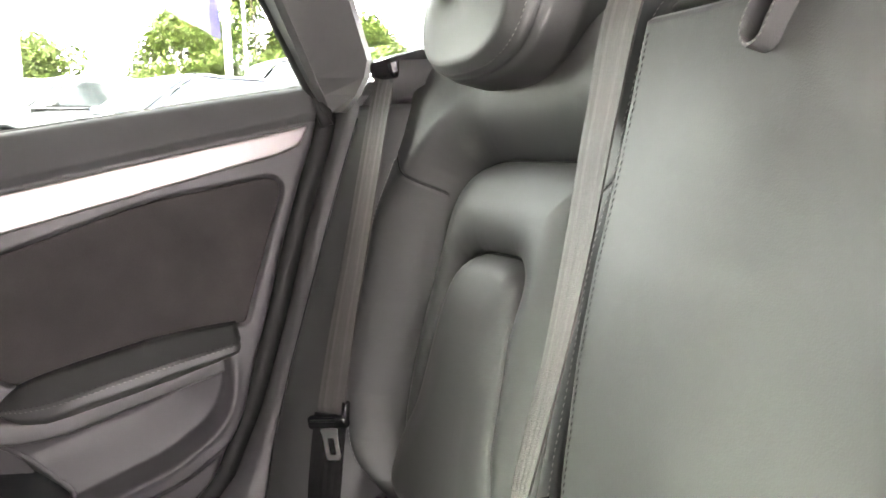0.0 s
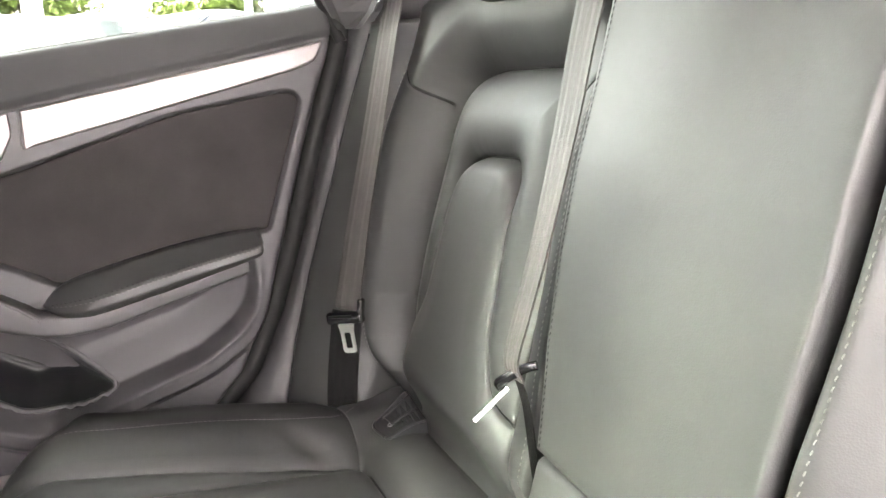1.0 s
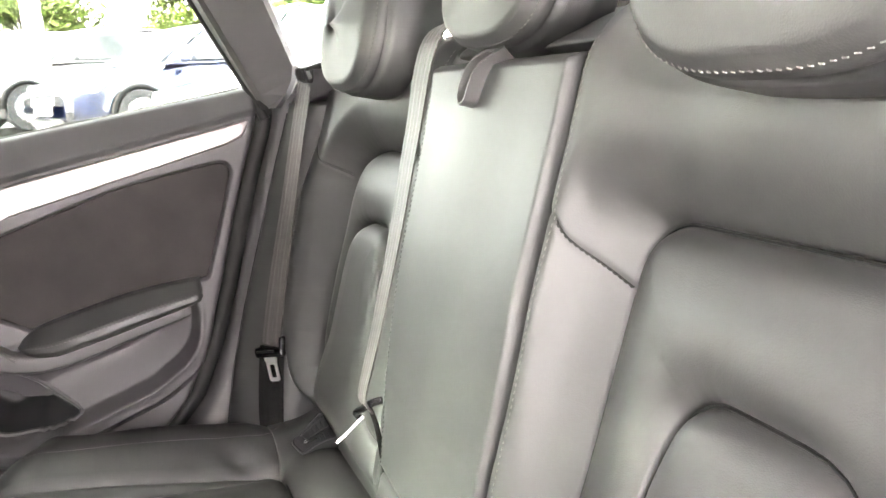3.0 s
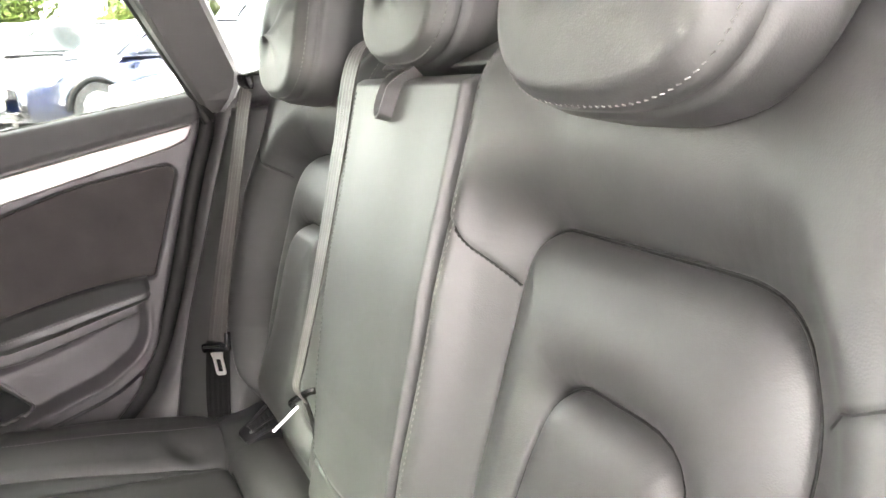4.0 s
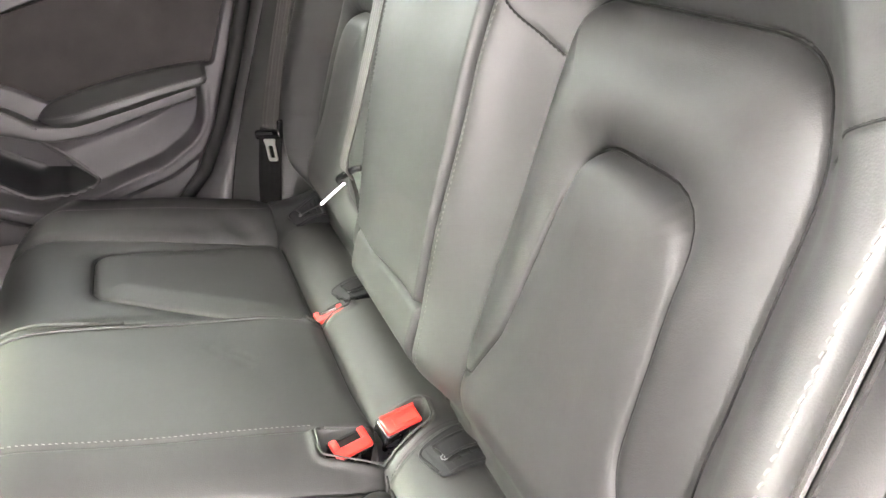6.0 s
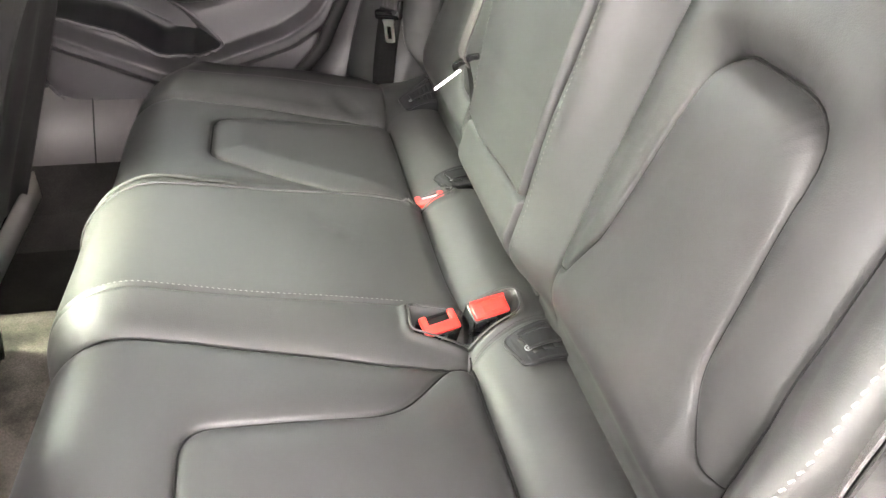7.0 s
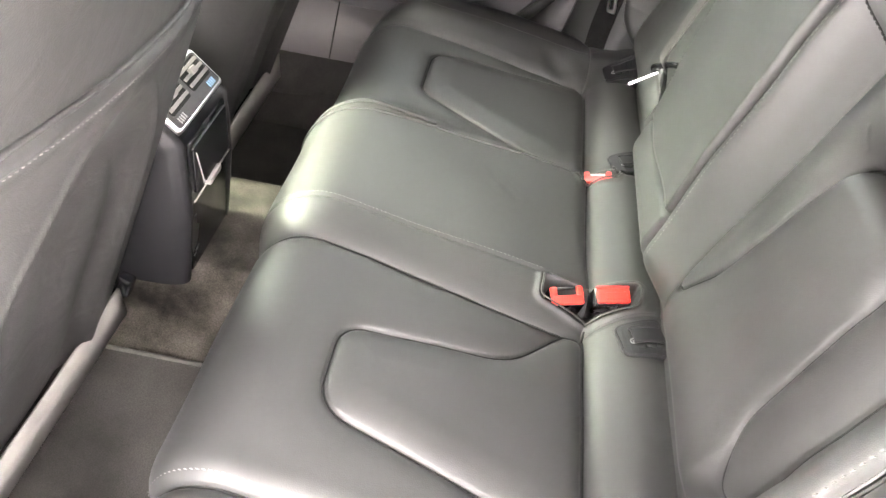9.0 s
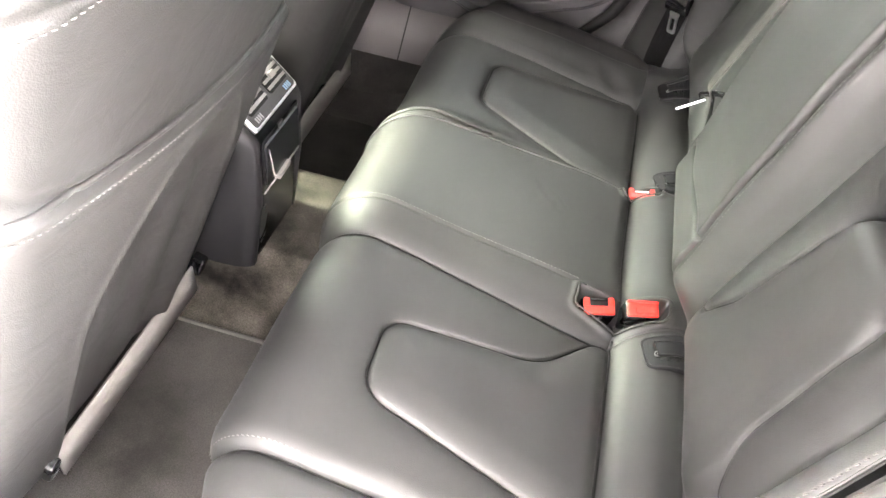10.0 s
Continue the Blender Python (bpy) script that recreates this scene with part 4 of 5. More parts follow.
CARD = fillet([(-0.272, 1.40, 0), (-0.272, 0.562, 0.11), (0.60, 0.556, 0), (0.60, 1.40, 0)])


def far_door():
    root = thing("rear_door", "closed black car door with suede insert and aluminium trim", "car door", kind="structure")
    z, t = np.meshgrid(np.linspace(0.45, 1.0, 260), np.linspace(0, 1, 400), indexing="ij")
    k = (z - 0.45) / 0.55
    xr0 = door_rear(0.45 + k * 0.72)
    x = -0.75 + t * (xr0 + 0.75)
    zz = 0.45 + k * (sill_z(x) - 0.45)
    xr = door_rear(zz)
    x = -0.75 + t * (xr + 0.75)
    zz = 0.45 + k * (sill_z(x) - 0.45)
    h = 0.010 + 0 * x
    # belt rail: rounded and proud
    up = zz - (trim_top(x) + 0.010)
    tallness = np.maximum(sill_z(x) - trim_top(x) - 0.010, 0.02)
    h += 0.007 * sstep((up + 0.004) / 0.010) - 0.006 * np.clip(up / tallness, 0, 1) - 0.016 * np.clip(up / tallness, 0, 1) ** 2.5 - 0.010 * (1 - dome(sill_z(x) - zz, 0.006))
    h -= 0.002 * bell(up + 0.006, 0.002)
    q = inside(x, zz, INSET)
    h -= 0.012 * sstep((q + 0.005) / 0.008)
    p = inside(x, zz, POCKET)
    h -= (0.030 * sstep((p + 0.01) / 0.085) + 0.010 * sstep(p / 0.009)) * sstep((grip_line(x) + 0.030 - zz) / 0.02)
    h += 0.005 * bell(p + 0.006, 0.006) * sstep((0.84 - zz) / 0.05)
    low = sstep((grip_line(x) + 0.02 - zz) / 0.10) * sstep(-p / 0.02 + 0.4)
    h += 0.015 * low * sstep((p + 0.040) / 0.014) + 0.004 * low
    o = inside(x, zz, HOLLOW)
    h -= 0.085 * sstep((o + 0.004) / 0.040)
    h += 0.030 * bell(from_line(x, zz, [(-0.34, 0.83), (-0.12, 0.728), (-0.02, 0.672)]), 0.024) * sstep(o / 0.045)
    h -= 0.022 * (1 - dome(xr - x, 0.012)) + 0.03 * (1 - dome(zz - 0.45, 0.05))
    card = inside(x, zz, CARD)
    h -= 0.060 * sstep(-card / 0.018) + 0.014 * (1 - dome(card, 0.030)) * (card > 0)
    P = np.stack([x, DOOR_Y - h, zz], -1)
    xc, zc = (x[:-1, :-1] + x[1:, 1:]) / 2, (zz[:-1, :-1] + zz[1:, 1:]) / 2
    rail = zc > trim_top(xc) + 0.004
    # black carries both the pocket's dark lining and the shade inside the hollow
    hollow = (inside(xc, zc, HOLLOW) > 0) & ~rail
    pocket = (inside(xc, zc, POCKET) > 0) & (zc < 0.86) & ~rail & ~hollow
    skin(P, (0, -1, 0), [("pocket_hollow", CONSOLE_BLACK, hollow, "dark hollow of the map pocket, blackened for its shade"), ("belt_rail", RAIL, rail, ""), ("map_pocket", GREY_PLASTIC, pocket, "dark grey map pocket"),
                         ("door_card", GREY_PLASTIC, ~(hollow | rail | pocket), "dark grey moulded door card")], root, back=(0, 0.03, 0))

    # bead round the mouth of the hollow
    rim = even(np.r_[HOLLOW, HOLLOW[:1]], 0.006)
    rim = rim[(rim[:, 0] > -0.30) & (rim[:, 1] < grip_line(rim[:, 0]) + 0.01)]
    near = [np.argmin((x - a) ** 2 + (zz - b) ** 2) for a, b in rim]
    v, f = sweep([(a, P[..., 1].flat[i] + 0.001, b) for (a, b), i in zip(rim, near)], circle(0.0042, 8))
    link("pocket_bead", v, f, GREY_PLASTIC, root)

    def on_door(a, b, h):
        return (a, DOOR_Y - 0.006 - h, b)

    part("suede_insert", slab(INSET, lambda a, b, h: (a, DOOR_Y + 0.004 - h, b), 0.008, 0.003, 2), SUEDE, root, "charcoal suede insert")
    xs = np.linspace(-0.018, 0.322, 26)
    low = [(a, trim_bottom(a)) for a in xs]
    high = [(a, trim_top(a)) for a in xs[::-1]]
    tip = [tuple(p) for p in fillet([(0.325, trim_bottom(0.325), 0), (0.353, 1.096, 0.024), (0.364, 1.118, 0.010), (0.362, 1.1225, 0.002), (0.340, trim_top(0.34), 0)], 8)[1:-1]]
    part("aluminium_trim", slab(np.array(low + tip + high), on_door, 0.012, 0.004, 3), ALU, root, "pale brushed aluminium trim strip")
    xs = np.linspace(-0.45, -0.022, 20)
    part("trim_front", slab(fillet([(-0.45, trim_bottom(-0.45) - 0.006, 0.01), (-0.048, trim_bottom(-0.048) - 0.012, 0.03), (-0.029, trim_bottom(-0.028) + 0.020, 0.015), (-0.030, trim_top(-0.030), 0.003), (-0.45, trim_top(-0.45), 0.01)]),
                            on_door, 0.010, 0.003, 3), ALU, root, "aluminium handle surround")
    part("trim_gap", slab(np.array([(-0.027, trim_bottom(-0.027)), (-0.020, trim_bottom(-0.020)), (-0.021, trim_top(-0.021)), (-0.028, trim_top(-0.028))]), on_door, 0.007), GREY_PLASTIC, root)
    part("handle_recess", slab(fillet([(-0.30, trim_bottom(-0.30) + 0.006, 0.01), (-0.085, trim_bottom(-0.085) + 0.008, 0.012), (-0.078, trim_top(-0.078) - 0.006, 0.008), (-0.30, trim_top(-0.30) - 0.006, 0.01)]), on_door, 0.0108), RUBBER, root)
    part("inner_handle", slab(fillet([(-0.26, trim_bottom(-0.26) + 0.012, 0.008), (-0.100, trim_bottom(-0.10) + 0.012, 0.008), (-0.090, trim_top(-0.09) - 0.010, 0.008), (-0.26, trim_top(-0.26) - 0.012, 0.008)]), on_door, 0.018, 0.005, 3), ALU, root, "aluminium inner door handle")

    # armrest: a soft roll with a stitched line along its front
    n = 60
    xs = np.linspace(-0.024, 0.258, n)
    curve = smooth_line([(-0.024, 0.802), (0.0, 0.822), (0.040, 0.836), (0.137, 0.858), (0.211, 0.868), (0.262, 0.871)], 12)
    top = np.interp(xs, curve[:, 0], curve[:, 1])
    under = np.interp(xs, [-0.024, -0.012, 0.005, 0.032, 0.129, 0.232, 0.262], [0.799, 0.790, 0.785, 0.785, 0.807, 0.833, 0.842])
    tall = top - under
    out = 0.068 * np.minimum(dome(xs + 0.028, 0.10), dome(0.258 - xs, 0.014) * 0.35 + 0.65)
    verts, faces = [], []
    shape = fillet([(0, 0.0, 0), (0.45, 0.00, 0.25), (0.97, -0.50, 0.12), (1.0, -0.58, 0.05), (1.02, -0.80, 0.2), (0.88, -1.0, 0.15), (0, -1.05, 0)], 6)
    m = len(shape)
    for i in range(n):
        for a, b in shape:
            verts.append((xs[i], DOOR_Y + 0.006 - a * out[i], top[i] + b * tall[i]))
    for i in range(n - 1):
        for j in range(m - 1):
            faces.append((i * m + j, i * m + j + 1, (i + 1) * m + j + 1, (i + 1) * m + j))
    faces += [tuple(range(m)), tuple(range((n - 1) * m, n * m))[::-1]]
    rest = link("armrest", verts, faces, ARM_LEATHER, root, "black leatherette armrest with grey stitching")
    for drop, mat in ((0.47, RUBBER), (0.57, THREAD)):
        stitching(np.stack([xs[3:-2], DOOR_Y + 0.004 - out[3:-2] * (0.985 if drop > 0.5 else 0.965), (top - drop * tall)[3:-2]], -1), (0, -1, 0.2), rest, step=0.0065, mat=mat)
    # the grip below the armrest
    xs = np.linspace(-0.40, 0.236, n)
    under = np.interp(xs, [-0.40, -0.068, -0.025, 0.005, 0.032, 0.129, 0.240], [0.90, 0.817, 0.789, 0.784, 0.785, 0.806, 0.834])
    top2, tall2 = under + 0.004, under + 0.004 - grip_line(xs)
    out = 0.058 * (dome(0.240 - xs, 0.012) * 0.4 + 0.6)
    verts, faces = [], []
    shape = fillet([(0, 0.0, 0), (0.80, 0.0, 0.2), (0.80, -0.9, 0.25), (0, -1.0, 0)], 5)
    m = len(shape)
    for i in range(n):
        for a, b in shape:
            verts.append((xs[i], DOOR_Y + 0.006 - a * out[i], top2[i] + b * tall2[i]))
    for i in range(n - 1):
        for j in range(m - 1):
            faces.append((i * m + j, i * m + j + 1, (i + 1) * m + j + 1, (i + 1) * m + j))
    faces += [tuple(range(m)), tuple(range((n - 1) * m, n * m))[::-1]]
    link("grip", verts, faces, SOFT_PLASTIC, root)
    v, f = sweep(smooth_line([(-0.40, 0.678, 0.920), (-0.15, 0.672, 0.872), (-0.068, 0.664, 0.822), (-0.024, 0.660, 0.789)], 6), circle(0.0020, 6))
    link("grip_bead", v, f, GREY_PLASTIC, root)
    edge = even(CARD[:-2], 0.01)
    edge = edge[(edge[:, 1] < 0.95) & (edge[:, 0] < 0.10)]
    v, f = sweep([(a, DOOR_Y + 0.030, b) for a, b in edge], circle(0.012, 8))
    link("door_gasket", v, f, RUBBER, root)
    # glass run along the sill
    v, f = sweep([(a, DOOR_Y + 0.030, sill_z(a) - 0.003) for a in np.linspace(-0.75, 0.37, 12)], circle(0.006, 6))
    link("glass_run", v, f, RUBBER, root)
    return root


far_door()

# window pane above the far door
gx = [(-0.75, sill_z(-0.75) - 0.02), (0.60, sill_z(0.40) - 0.02), (0.45, 1.40), (-0.75, 1.40)]
GLASS = bpy.data.materials.new("window_glass")
GLASS.use_nodes = True
gn = GLASS.node_tree.nodes
mix, clear, shine, fres = gn.new("ShaderNodeMixShader"), gn.new("ShaderNodeBsdfTransparent"), gn.new("ShaderNodeBsdfGlossy"), gn.new("ShaderNodeFresnel")
# pane colour darkened to hold down the brightness of the view outside
clear.inputs["Color"].default_value = (0.28, 0.293, 0.284, 1)
shine.inputs["Roughness"].default_value = 0.02
fres.inputs["IOR"].default_value = 1.35
GLASS.node_tree.links.new(fres.outputs[0], mix.inputs[0])
GLASS.node_tree.links.new(clear.outputs[0], mix.inputs[1])
GLASS.node_tree.links.new(shine.outputs[0], mix.inputs[2])
GLASS.node_tree.links.new(mix.outputs[0], gn["Material Output"].inputs["Surface"])


def pane(name, corners, parent, thick=(0, 0.004, 0)):
    v = [Vector(c) for c in corners] + [Vector(c) + Vector(thick) for c in corners]
    n = len(corners)
    f = [tuple(range(n)), tuple(range(n, 2 * n))[::-1]] + [(i, (i + 1) % n, n + (i + 1) % n, n + i) for i in range(n)]
    ob = link(name, v, f, GLASS, parent, smooth=False)
    return ob


window = thing("window_1", "side window above the closed rear door, darkened against outside brightness", "window", kind="structure")
pane("pane", [(a, 0.752 - 0.42 * (b - 1.1), b) for a, b in gx], window)


# ---- body around the cabin ----
shell = thing("body_shell", "dark trimmed car body around the cabin", "car body", kind="structure")


def strip(name, a, b, mat, parent, thick, label="", smooth=True):
    """A band between two lines of places, with thickness along a vector."""
    a, b, n = np.array(a, float), np.array(b, float), len(a)
    t = np.array(thick, float)
    v = np.concatenate([a, b, b + t, a + t])
    f = []
    for i in range(n - 1):
        for k in range(4):
            p, q = k * n, ((k + 1) % 4) * n
            f.append((p + i, p + i + 1, q + i + 1, q + i))
    f += [(0, n, 2 * n, 3 * n), (n - 1, 4 * n - 1, 3 * n - 1, 2 * n - 1)]
    return link(name, v, f, mat, parent, label, smooth)


strip("door_skin", [(-1.4, 0.775, 0.25), (-1.4, 0.80, 0.8), (-1.4, 0.76, 1.05)], [(1.3, 0.775, 0.25), (1.3, 0.80, 0.8), (1.3, 0.76, 1.12)], GREY_PLASTIC, shell, (0, 0.03, 0))
for side in (1, -1):
    my = (lambda v: v) if side > 0 else (lambda v: 2 * MID - v)
    zs = np.linspace(0.50, 1.16, 40)
    xr = door_rear(zs)
    seal = [(x + 0.011, my(0.712), z) for x, z in zip(xr, zs)]
    v, f = sweep(seal, circle(0.0150, 10))
    link("door_seal", v, f, RUBBER, shell, "black rubber door seal")
    xo = np.interp(zs, [0.50, 0.64, 0.71, 0.81, 0.93, 1.04, 1.14, 1.16], [0.262, 0.276, 0.289, 0.317, 0.356, 0.391, 0.424, 0.43]) + 0.012
    strip("opening_trim", [(x + 0.022, my(0.708), z) for x, z in zip(xr, zs)], [(max(a, x + 0.030), my(0.690), z) for a, x, z in zip(xo, xr, zs)], SOFT_PLASTIC, shell, (0.05, 0.02 * side, 0), "dark grey opening trim")
    front = ((0.30, 0.40), (0.36, 1.05), (0.43, 1.135), (0.46, 1.18)) if side > 0 else ((0.62, 0.40), (0.62, 1.18))
    strip("rear_quarter", [(x, my(0.712), z) for x, z in front], [(1.30, my(0.712), z) for x, z in front], SOFT_PLASTIC, shell, (0, 0.03 * side, 0))
    # pillar: bevelled, leaning in towards the roof
    pz = np.linspace(1.138, 1.42, 14)
    f0 = np.interp(pz, [1.138, 1.175, 1.42], [0.386, 0.366, 0.232])
    f1 = np.interp(pz, [1.138, 1.150, 1.195, 1.42], [0.424, 0.436, 0.455, 0.352])
    yy = 0.700 - 0.44 * (pz - 1.138)
    ring = []
    for a, b, y, z in zip(f0, f1, yy, pz):
        ring.append([(a, my(y + 0.035), z), (a + 0.004, my(y + 0.008), z), (a + 0.012, my(y), z), (b - 0.014, my(y - 0.012), z), (b - 0.004, my(y - 0.004), z), (b, my(y + 0.010), z), (b + 0.01, my(y + 0.045), z)])
    m = len(ring[0])
    v = [p for r in ring for p in r]
    f = [(i * m + j, i * m + (j + 1) % m, (i + 1) * m + (j + 1) % m, (i + 1) * m + j) for i in range(len(ring) - 1) for j in range(m)]
    f += [tuple(range(m))[::-1], tuple(range((len(ring) - 1) * m, len(ring) * m))]
    link("rear_pillar", v, f, PILLAR, shell, "grey textured pillar trim", smooth=False)
    v, f = sweep(smooth_line([(0.392, my(0.700), 1.120), (0.376, my(0.712), 1.165), (0.330, my(0.690), 1.25), (0.245, my(0.640), 1.40)], 8), circle(0.009, 8))
    link("window_seal", v, f, RUBBER, shell, "black window seal")
    # shelf side and belt outlet behind the pillar
    if side > 0:
        strip("shelf_side", [(0.440, my(0.690), 1.150), (0.60, my(0.690), 1.175), (0.95, my(0.69), 1.16)], [(0.452, my(0.585), 1.195), (0.60, my(0.56), 1.200), (0.95, my(0.56), 1.18)], SOFT_PLASTIC, shell, (0, 0, -0.03))
    if side > 0:
        part("belt_outlet", rounded_box((0.060, 0.080, 0.028), (0.470, my(0.625), 1.193), (0, -14, 0), r=0.008), GLOSS_BLACK, shell)
    strip("roof_rail", [(-1.5, my(0.585), 1.375), (0.2, my(0.585), 1.415), (0.9, my(0.56), 1.33)], [(-1.5, my(0.66), 1.36), (0.2, my(0.66), 1.395), (0.9, my(0.64), 1.30)], PILLAR, shell, (0, 0, 0.05))
    strip("sill", [(-1.3, my(0.625), 0.484), (0.30, my(0.625), 0.490)], [(-1.3, my(0.715), 0.60), (0.30, my(0.715), 0.60)], SILL_TRIM, shell, (0, 0.06 * side, -0.02), "grey door sill trim")
    strip("sill_carpet", [(-1.3, my(0.60), 0.30), (0.30, my(0.60), 0.30)], [(-1.3, my(0.627), 0.486), (0.30, my(0.627), 0.492)], MAT_DARK, shell, (0, 0.05 * side, 0), "black carpet up to the sill")
    v, f = sweep([(-0.19, my(0.626), 0.488), (-0.19, my(0.713), 0.60)], circle(0.0016, 6))
    link("sill_joint", v, f, RUBBER, shell)
    strip("front_pillar", [(-0.78, my(0.69), 0.40), (-0.78, my(0.70), 1.10), (-0.70, my(0.60), 1.40)], [(-0.66, my(0.69), 0.40), (-0.66, my(0.70), 1.10), (-0.60, my(0.60), 1.40)], PILLAR, shell, (0, 0.05 * side, 0))
strip("parcel_shelf", [(0.56, -0.60, 1.170), (0.56, 0.67, 1.170)], [(0.98, -0.60, 1.170), (0.98, 0.67, 1.170)], CARPET, shell, (0, 0, -0.02))
strip("tail_panel", [(1.25, -0.66, 0.45), (1.25, 0.73, 0.45)], [(1.25, -0.66, 1.05), (1.25, 0.73, 1.05)], SOFT_PLASTIC, shell, (0.04, 0, 0))
strip("boot_floor", [(0.50, -0.66, 0.45), (0.50, 0.73, 0.45)], [(1.27, -0.66, 0.45), (1.27, 0.73, 0.45)], CARPET, shell, (0, 0, -0.03))
strip("dashboard", [(-1.45, -0.66, 0.40), (-1.45, 0.73, 0.40)], [(-1.45, -0.66, 0.98), (-1.45, 0.73, 0.98)], SOFT_PLASTIC, shell, (-0.25, 0, 0))
GREEN_GLASS = GLASS.copy()
GREEN_GLASS.name = "green_tinted_glass"
GREEN_GLASS.node_tree.nodes["Transparent BSDF"].inputs["Color"].default_value = (0.67, 0.72, 0.66, 1)
DARK_GLASS = GLASS.copy()
DARK_GLASS.name = "dark_privacy_glass"
DARK_GLASS.node_tree.nodes["Transparent BSDF"].inputs["Color"].default_value = (0.07, 0.075, 0.07, 1)
windscreen = thing("window_2", "green-tinted windscreen at the front of the cabin", "window", kind="structure")
pane("pane", [(-1.62, -0.60, 0.99), (-1.62, 0.67, 0.99), (-0.96, 0.60, 1.404), (-0.96, -0.53, 1.404)], windscreen, (0, 0, 0.005)).data.materials[0] = GREEN_GLASS
for side, name in ((1, "window_4"), (-1, "window_5")):
    my = (lambda v: v) if side > 0 else (lambda v: 2 * MID - v)
    front_window = thing(name, "green-tinted front side window", "window", kind="structure")
    pane("pane", [(-1.60, my(0.70), 0.99), (-0.76, my(0.70), 1.02), (-0.72, my(0.60), 1.39), (-0.98, my(0.60), 1.385)], front_window, (0, 0.004 * side, 0)).data.materials[0] = GREEN_GLASS
strip("front_door_skin", [(-1.6, -0.705, 0.25), (-1.6, -0.71, 0.8), (-1.6, -0.64, 1.02)], [(-0.70, -0.705, 0.25), (-0.70, -0.71, 0.8), (-0.70, -0.64, 1.04)], GREY_PLASTIC, shell, (0, -0.03, 0))
# the near rear door, swung wide open on its front hinges
HINGE, SWING = Vector((-0.735, -0.70, 0)), Vector((math.cos(radians(70)), -math.sin(radians(70)), 0))
open_door = thing("door_1", "open rear car door with dark lining", "car door", kind="structure")
strip("lining", [HINGE + Vector((0, 0, h)) for h in (0.32, 0.60, 0.80, 1.02)], [HINGE + SWING * 1.02 + Vector((0, 0, h)) for h in (0.45, 0.60, 0.80, 1.06)], SOFT_PLASTIC, open_door, (-0.10, -0.05, 0))
v, f = sweep([HINGE + SWING * a + Vector((0, 0, b)) for a, b in ((0.0, 1.02), (0.06, 1.36), (0.45, 1.40), (0.85, 1.33), (1.02, 1.06))], circle(0.022, 8))
link("window_frame", v, f, GLOSS_BLACK, open_door)
pane("pane", [HINGE + SWING * a + Vector((0, 0, b)) for a, b in ((0.0, 1.02), (0.06, 1.36), (0.45, 1.40), (0.85, 1.33), (1.02, 1.06))], open_door)
rear_window = thing("window_3", "dark privacy glass of the sloping tailgate", "window", kind="structure")
pane("pane", [(0.56, -0.56, 1.40), (0.56, 0.63, 1.40), (1.27, 0.66, 1.05), (1.27, -0.59, 1.05)], rear_window, (0, 0, 0.005)).data.materials[0] = DARK_GLASS
# unseen; the far edge is widened to keep overhead sky off the bolster
strip("roof_edge", [(-1.5, 0.62, 1.400), (0.2, 0.62, 1.440), (0.9, 0.60, 1.36)], [(-1.5, 0.75, 1.345), (0.2, 0.75, 1.385), (0.9, 0.72, 1.30)], GLOSS_BLACK, shell, (0, 0, 0.02), "black roof edge out of view, holding off overhead sky")
strip("roof_edge", [(-1.5, -0.585, 1.400), (0.2, -0.585, 1.440), (0.9, -0.57, 1.36)], [(-1.5, -0.665, 1.345), (0.2, -0.665, 1.385), (0.9, -0.64, 1.30)], GLOSS_BLACK, shell, (0, 0, 0.02), "black roof edge out of view, holding off overhead sky")
ceiling = thing("ceiling", "light grey cloth headliner", "headliner", kind="structure")
strip("headliner", [(-0.97, -0.53, 1.396), (0.2, -0.53, 1.425), (0.55, -0.53, 1.39)], [(-0.97, 0.60, 1.396), (0.2, 0.60, 1.425), (0.55, 0.60, 1.39)], HEADLINER, ceiling, (0, 0, 0.04))


# ---- floor, console ----
def floor_z(x, y):
    tunnel = sstep((y + 0.095) / 0.065) * sstep((0.255 - y) / 0.065)
    side = sstep((np.abs(y - MID) - 0.50) / 0.12)
    z = 0.325 + 0.150 * tunnel + 0.10 * side
    return z + 0.004 * np.sin(x * 19 + y * 7) * np.sin(y * 23) * (1 - tunnel) + 0.06 * sstep((y - 0.25) / 0.03) * sstep((x + 0.25) / 0.3)


x, y = np.meshgrid(np.linspace(-1.45, 0.45, 130), np.linspace(-0.63, 0.70, 110), indexing="ij")
# the far footwell's shade is put into a blacker carpet colour
skin(np.stack([x, y, floor_z(x, y)], -1), (0, 0, 1), [("floor", CARPET, (y[:-1, :-1] < 0.25), ""), ("footwell_floor", MAT_DARK, (y[:-1, :-1] >= 0.25), "")], None)
tagged(bpy.data.objects["footwell_floor"], "carpet of the far footwell, darkened for shade", "carpet", kind="structure")
tagged(bpy.data.objects["floor"], "dark grey-brown cabin carpet over a raised tunnel", "carpet", kind="structure")


def floor_mat(y0, y1, label, pile):
    root = thing("floor_mat", label, "floor mat", "floor mats")
    out = fillet([(-0.72, y0, 0.05), (-0.04, y0, 0.05), (-0.04, y1, 0.05), (-0.72, y1, 0.05)])
    part("carpet_top", slab(out, lambda a, b, h: (a, b, 0.330 + h), 0.012, 0.004, 2), pile, root)
    ring = [(a, b, 0.342) for a, b in np.r_[out, out[:1]]]
    v, f = sweep(even(ring, 0.02), circle(0.004, 6))
    link("binding", v, f, BINDING, root, "grey bound edge")
    return root


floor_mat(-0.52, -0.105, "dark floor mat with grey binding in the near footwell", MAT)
# same mat as the near one, its pile blackened for the shade there
floor_mat(0.285, 0.60, "floor mat in the far footwell, darkened for shade", MAT_DARK)


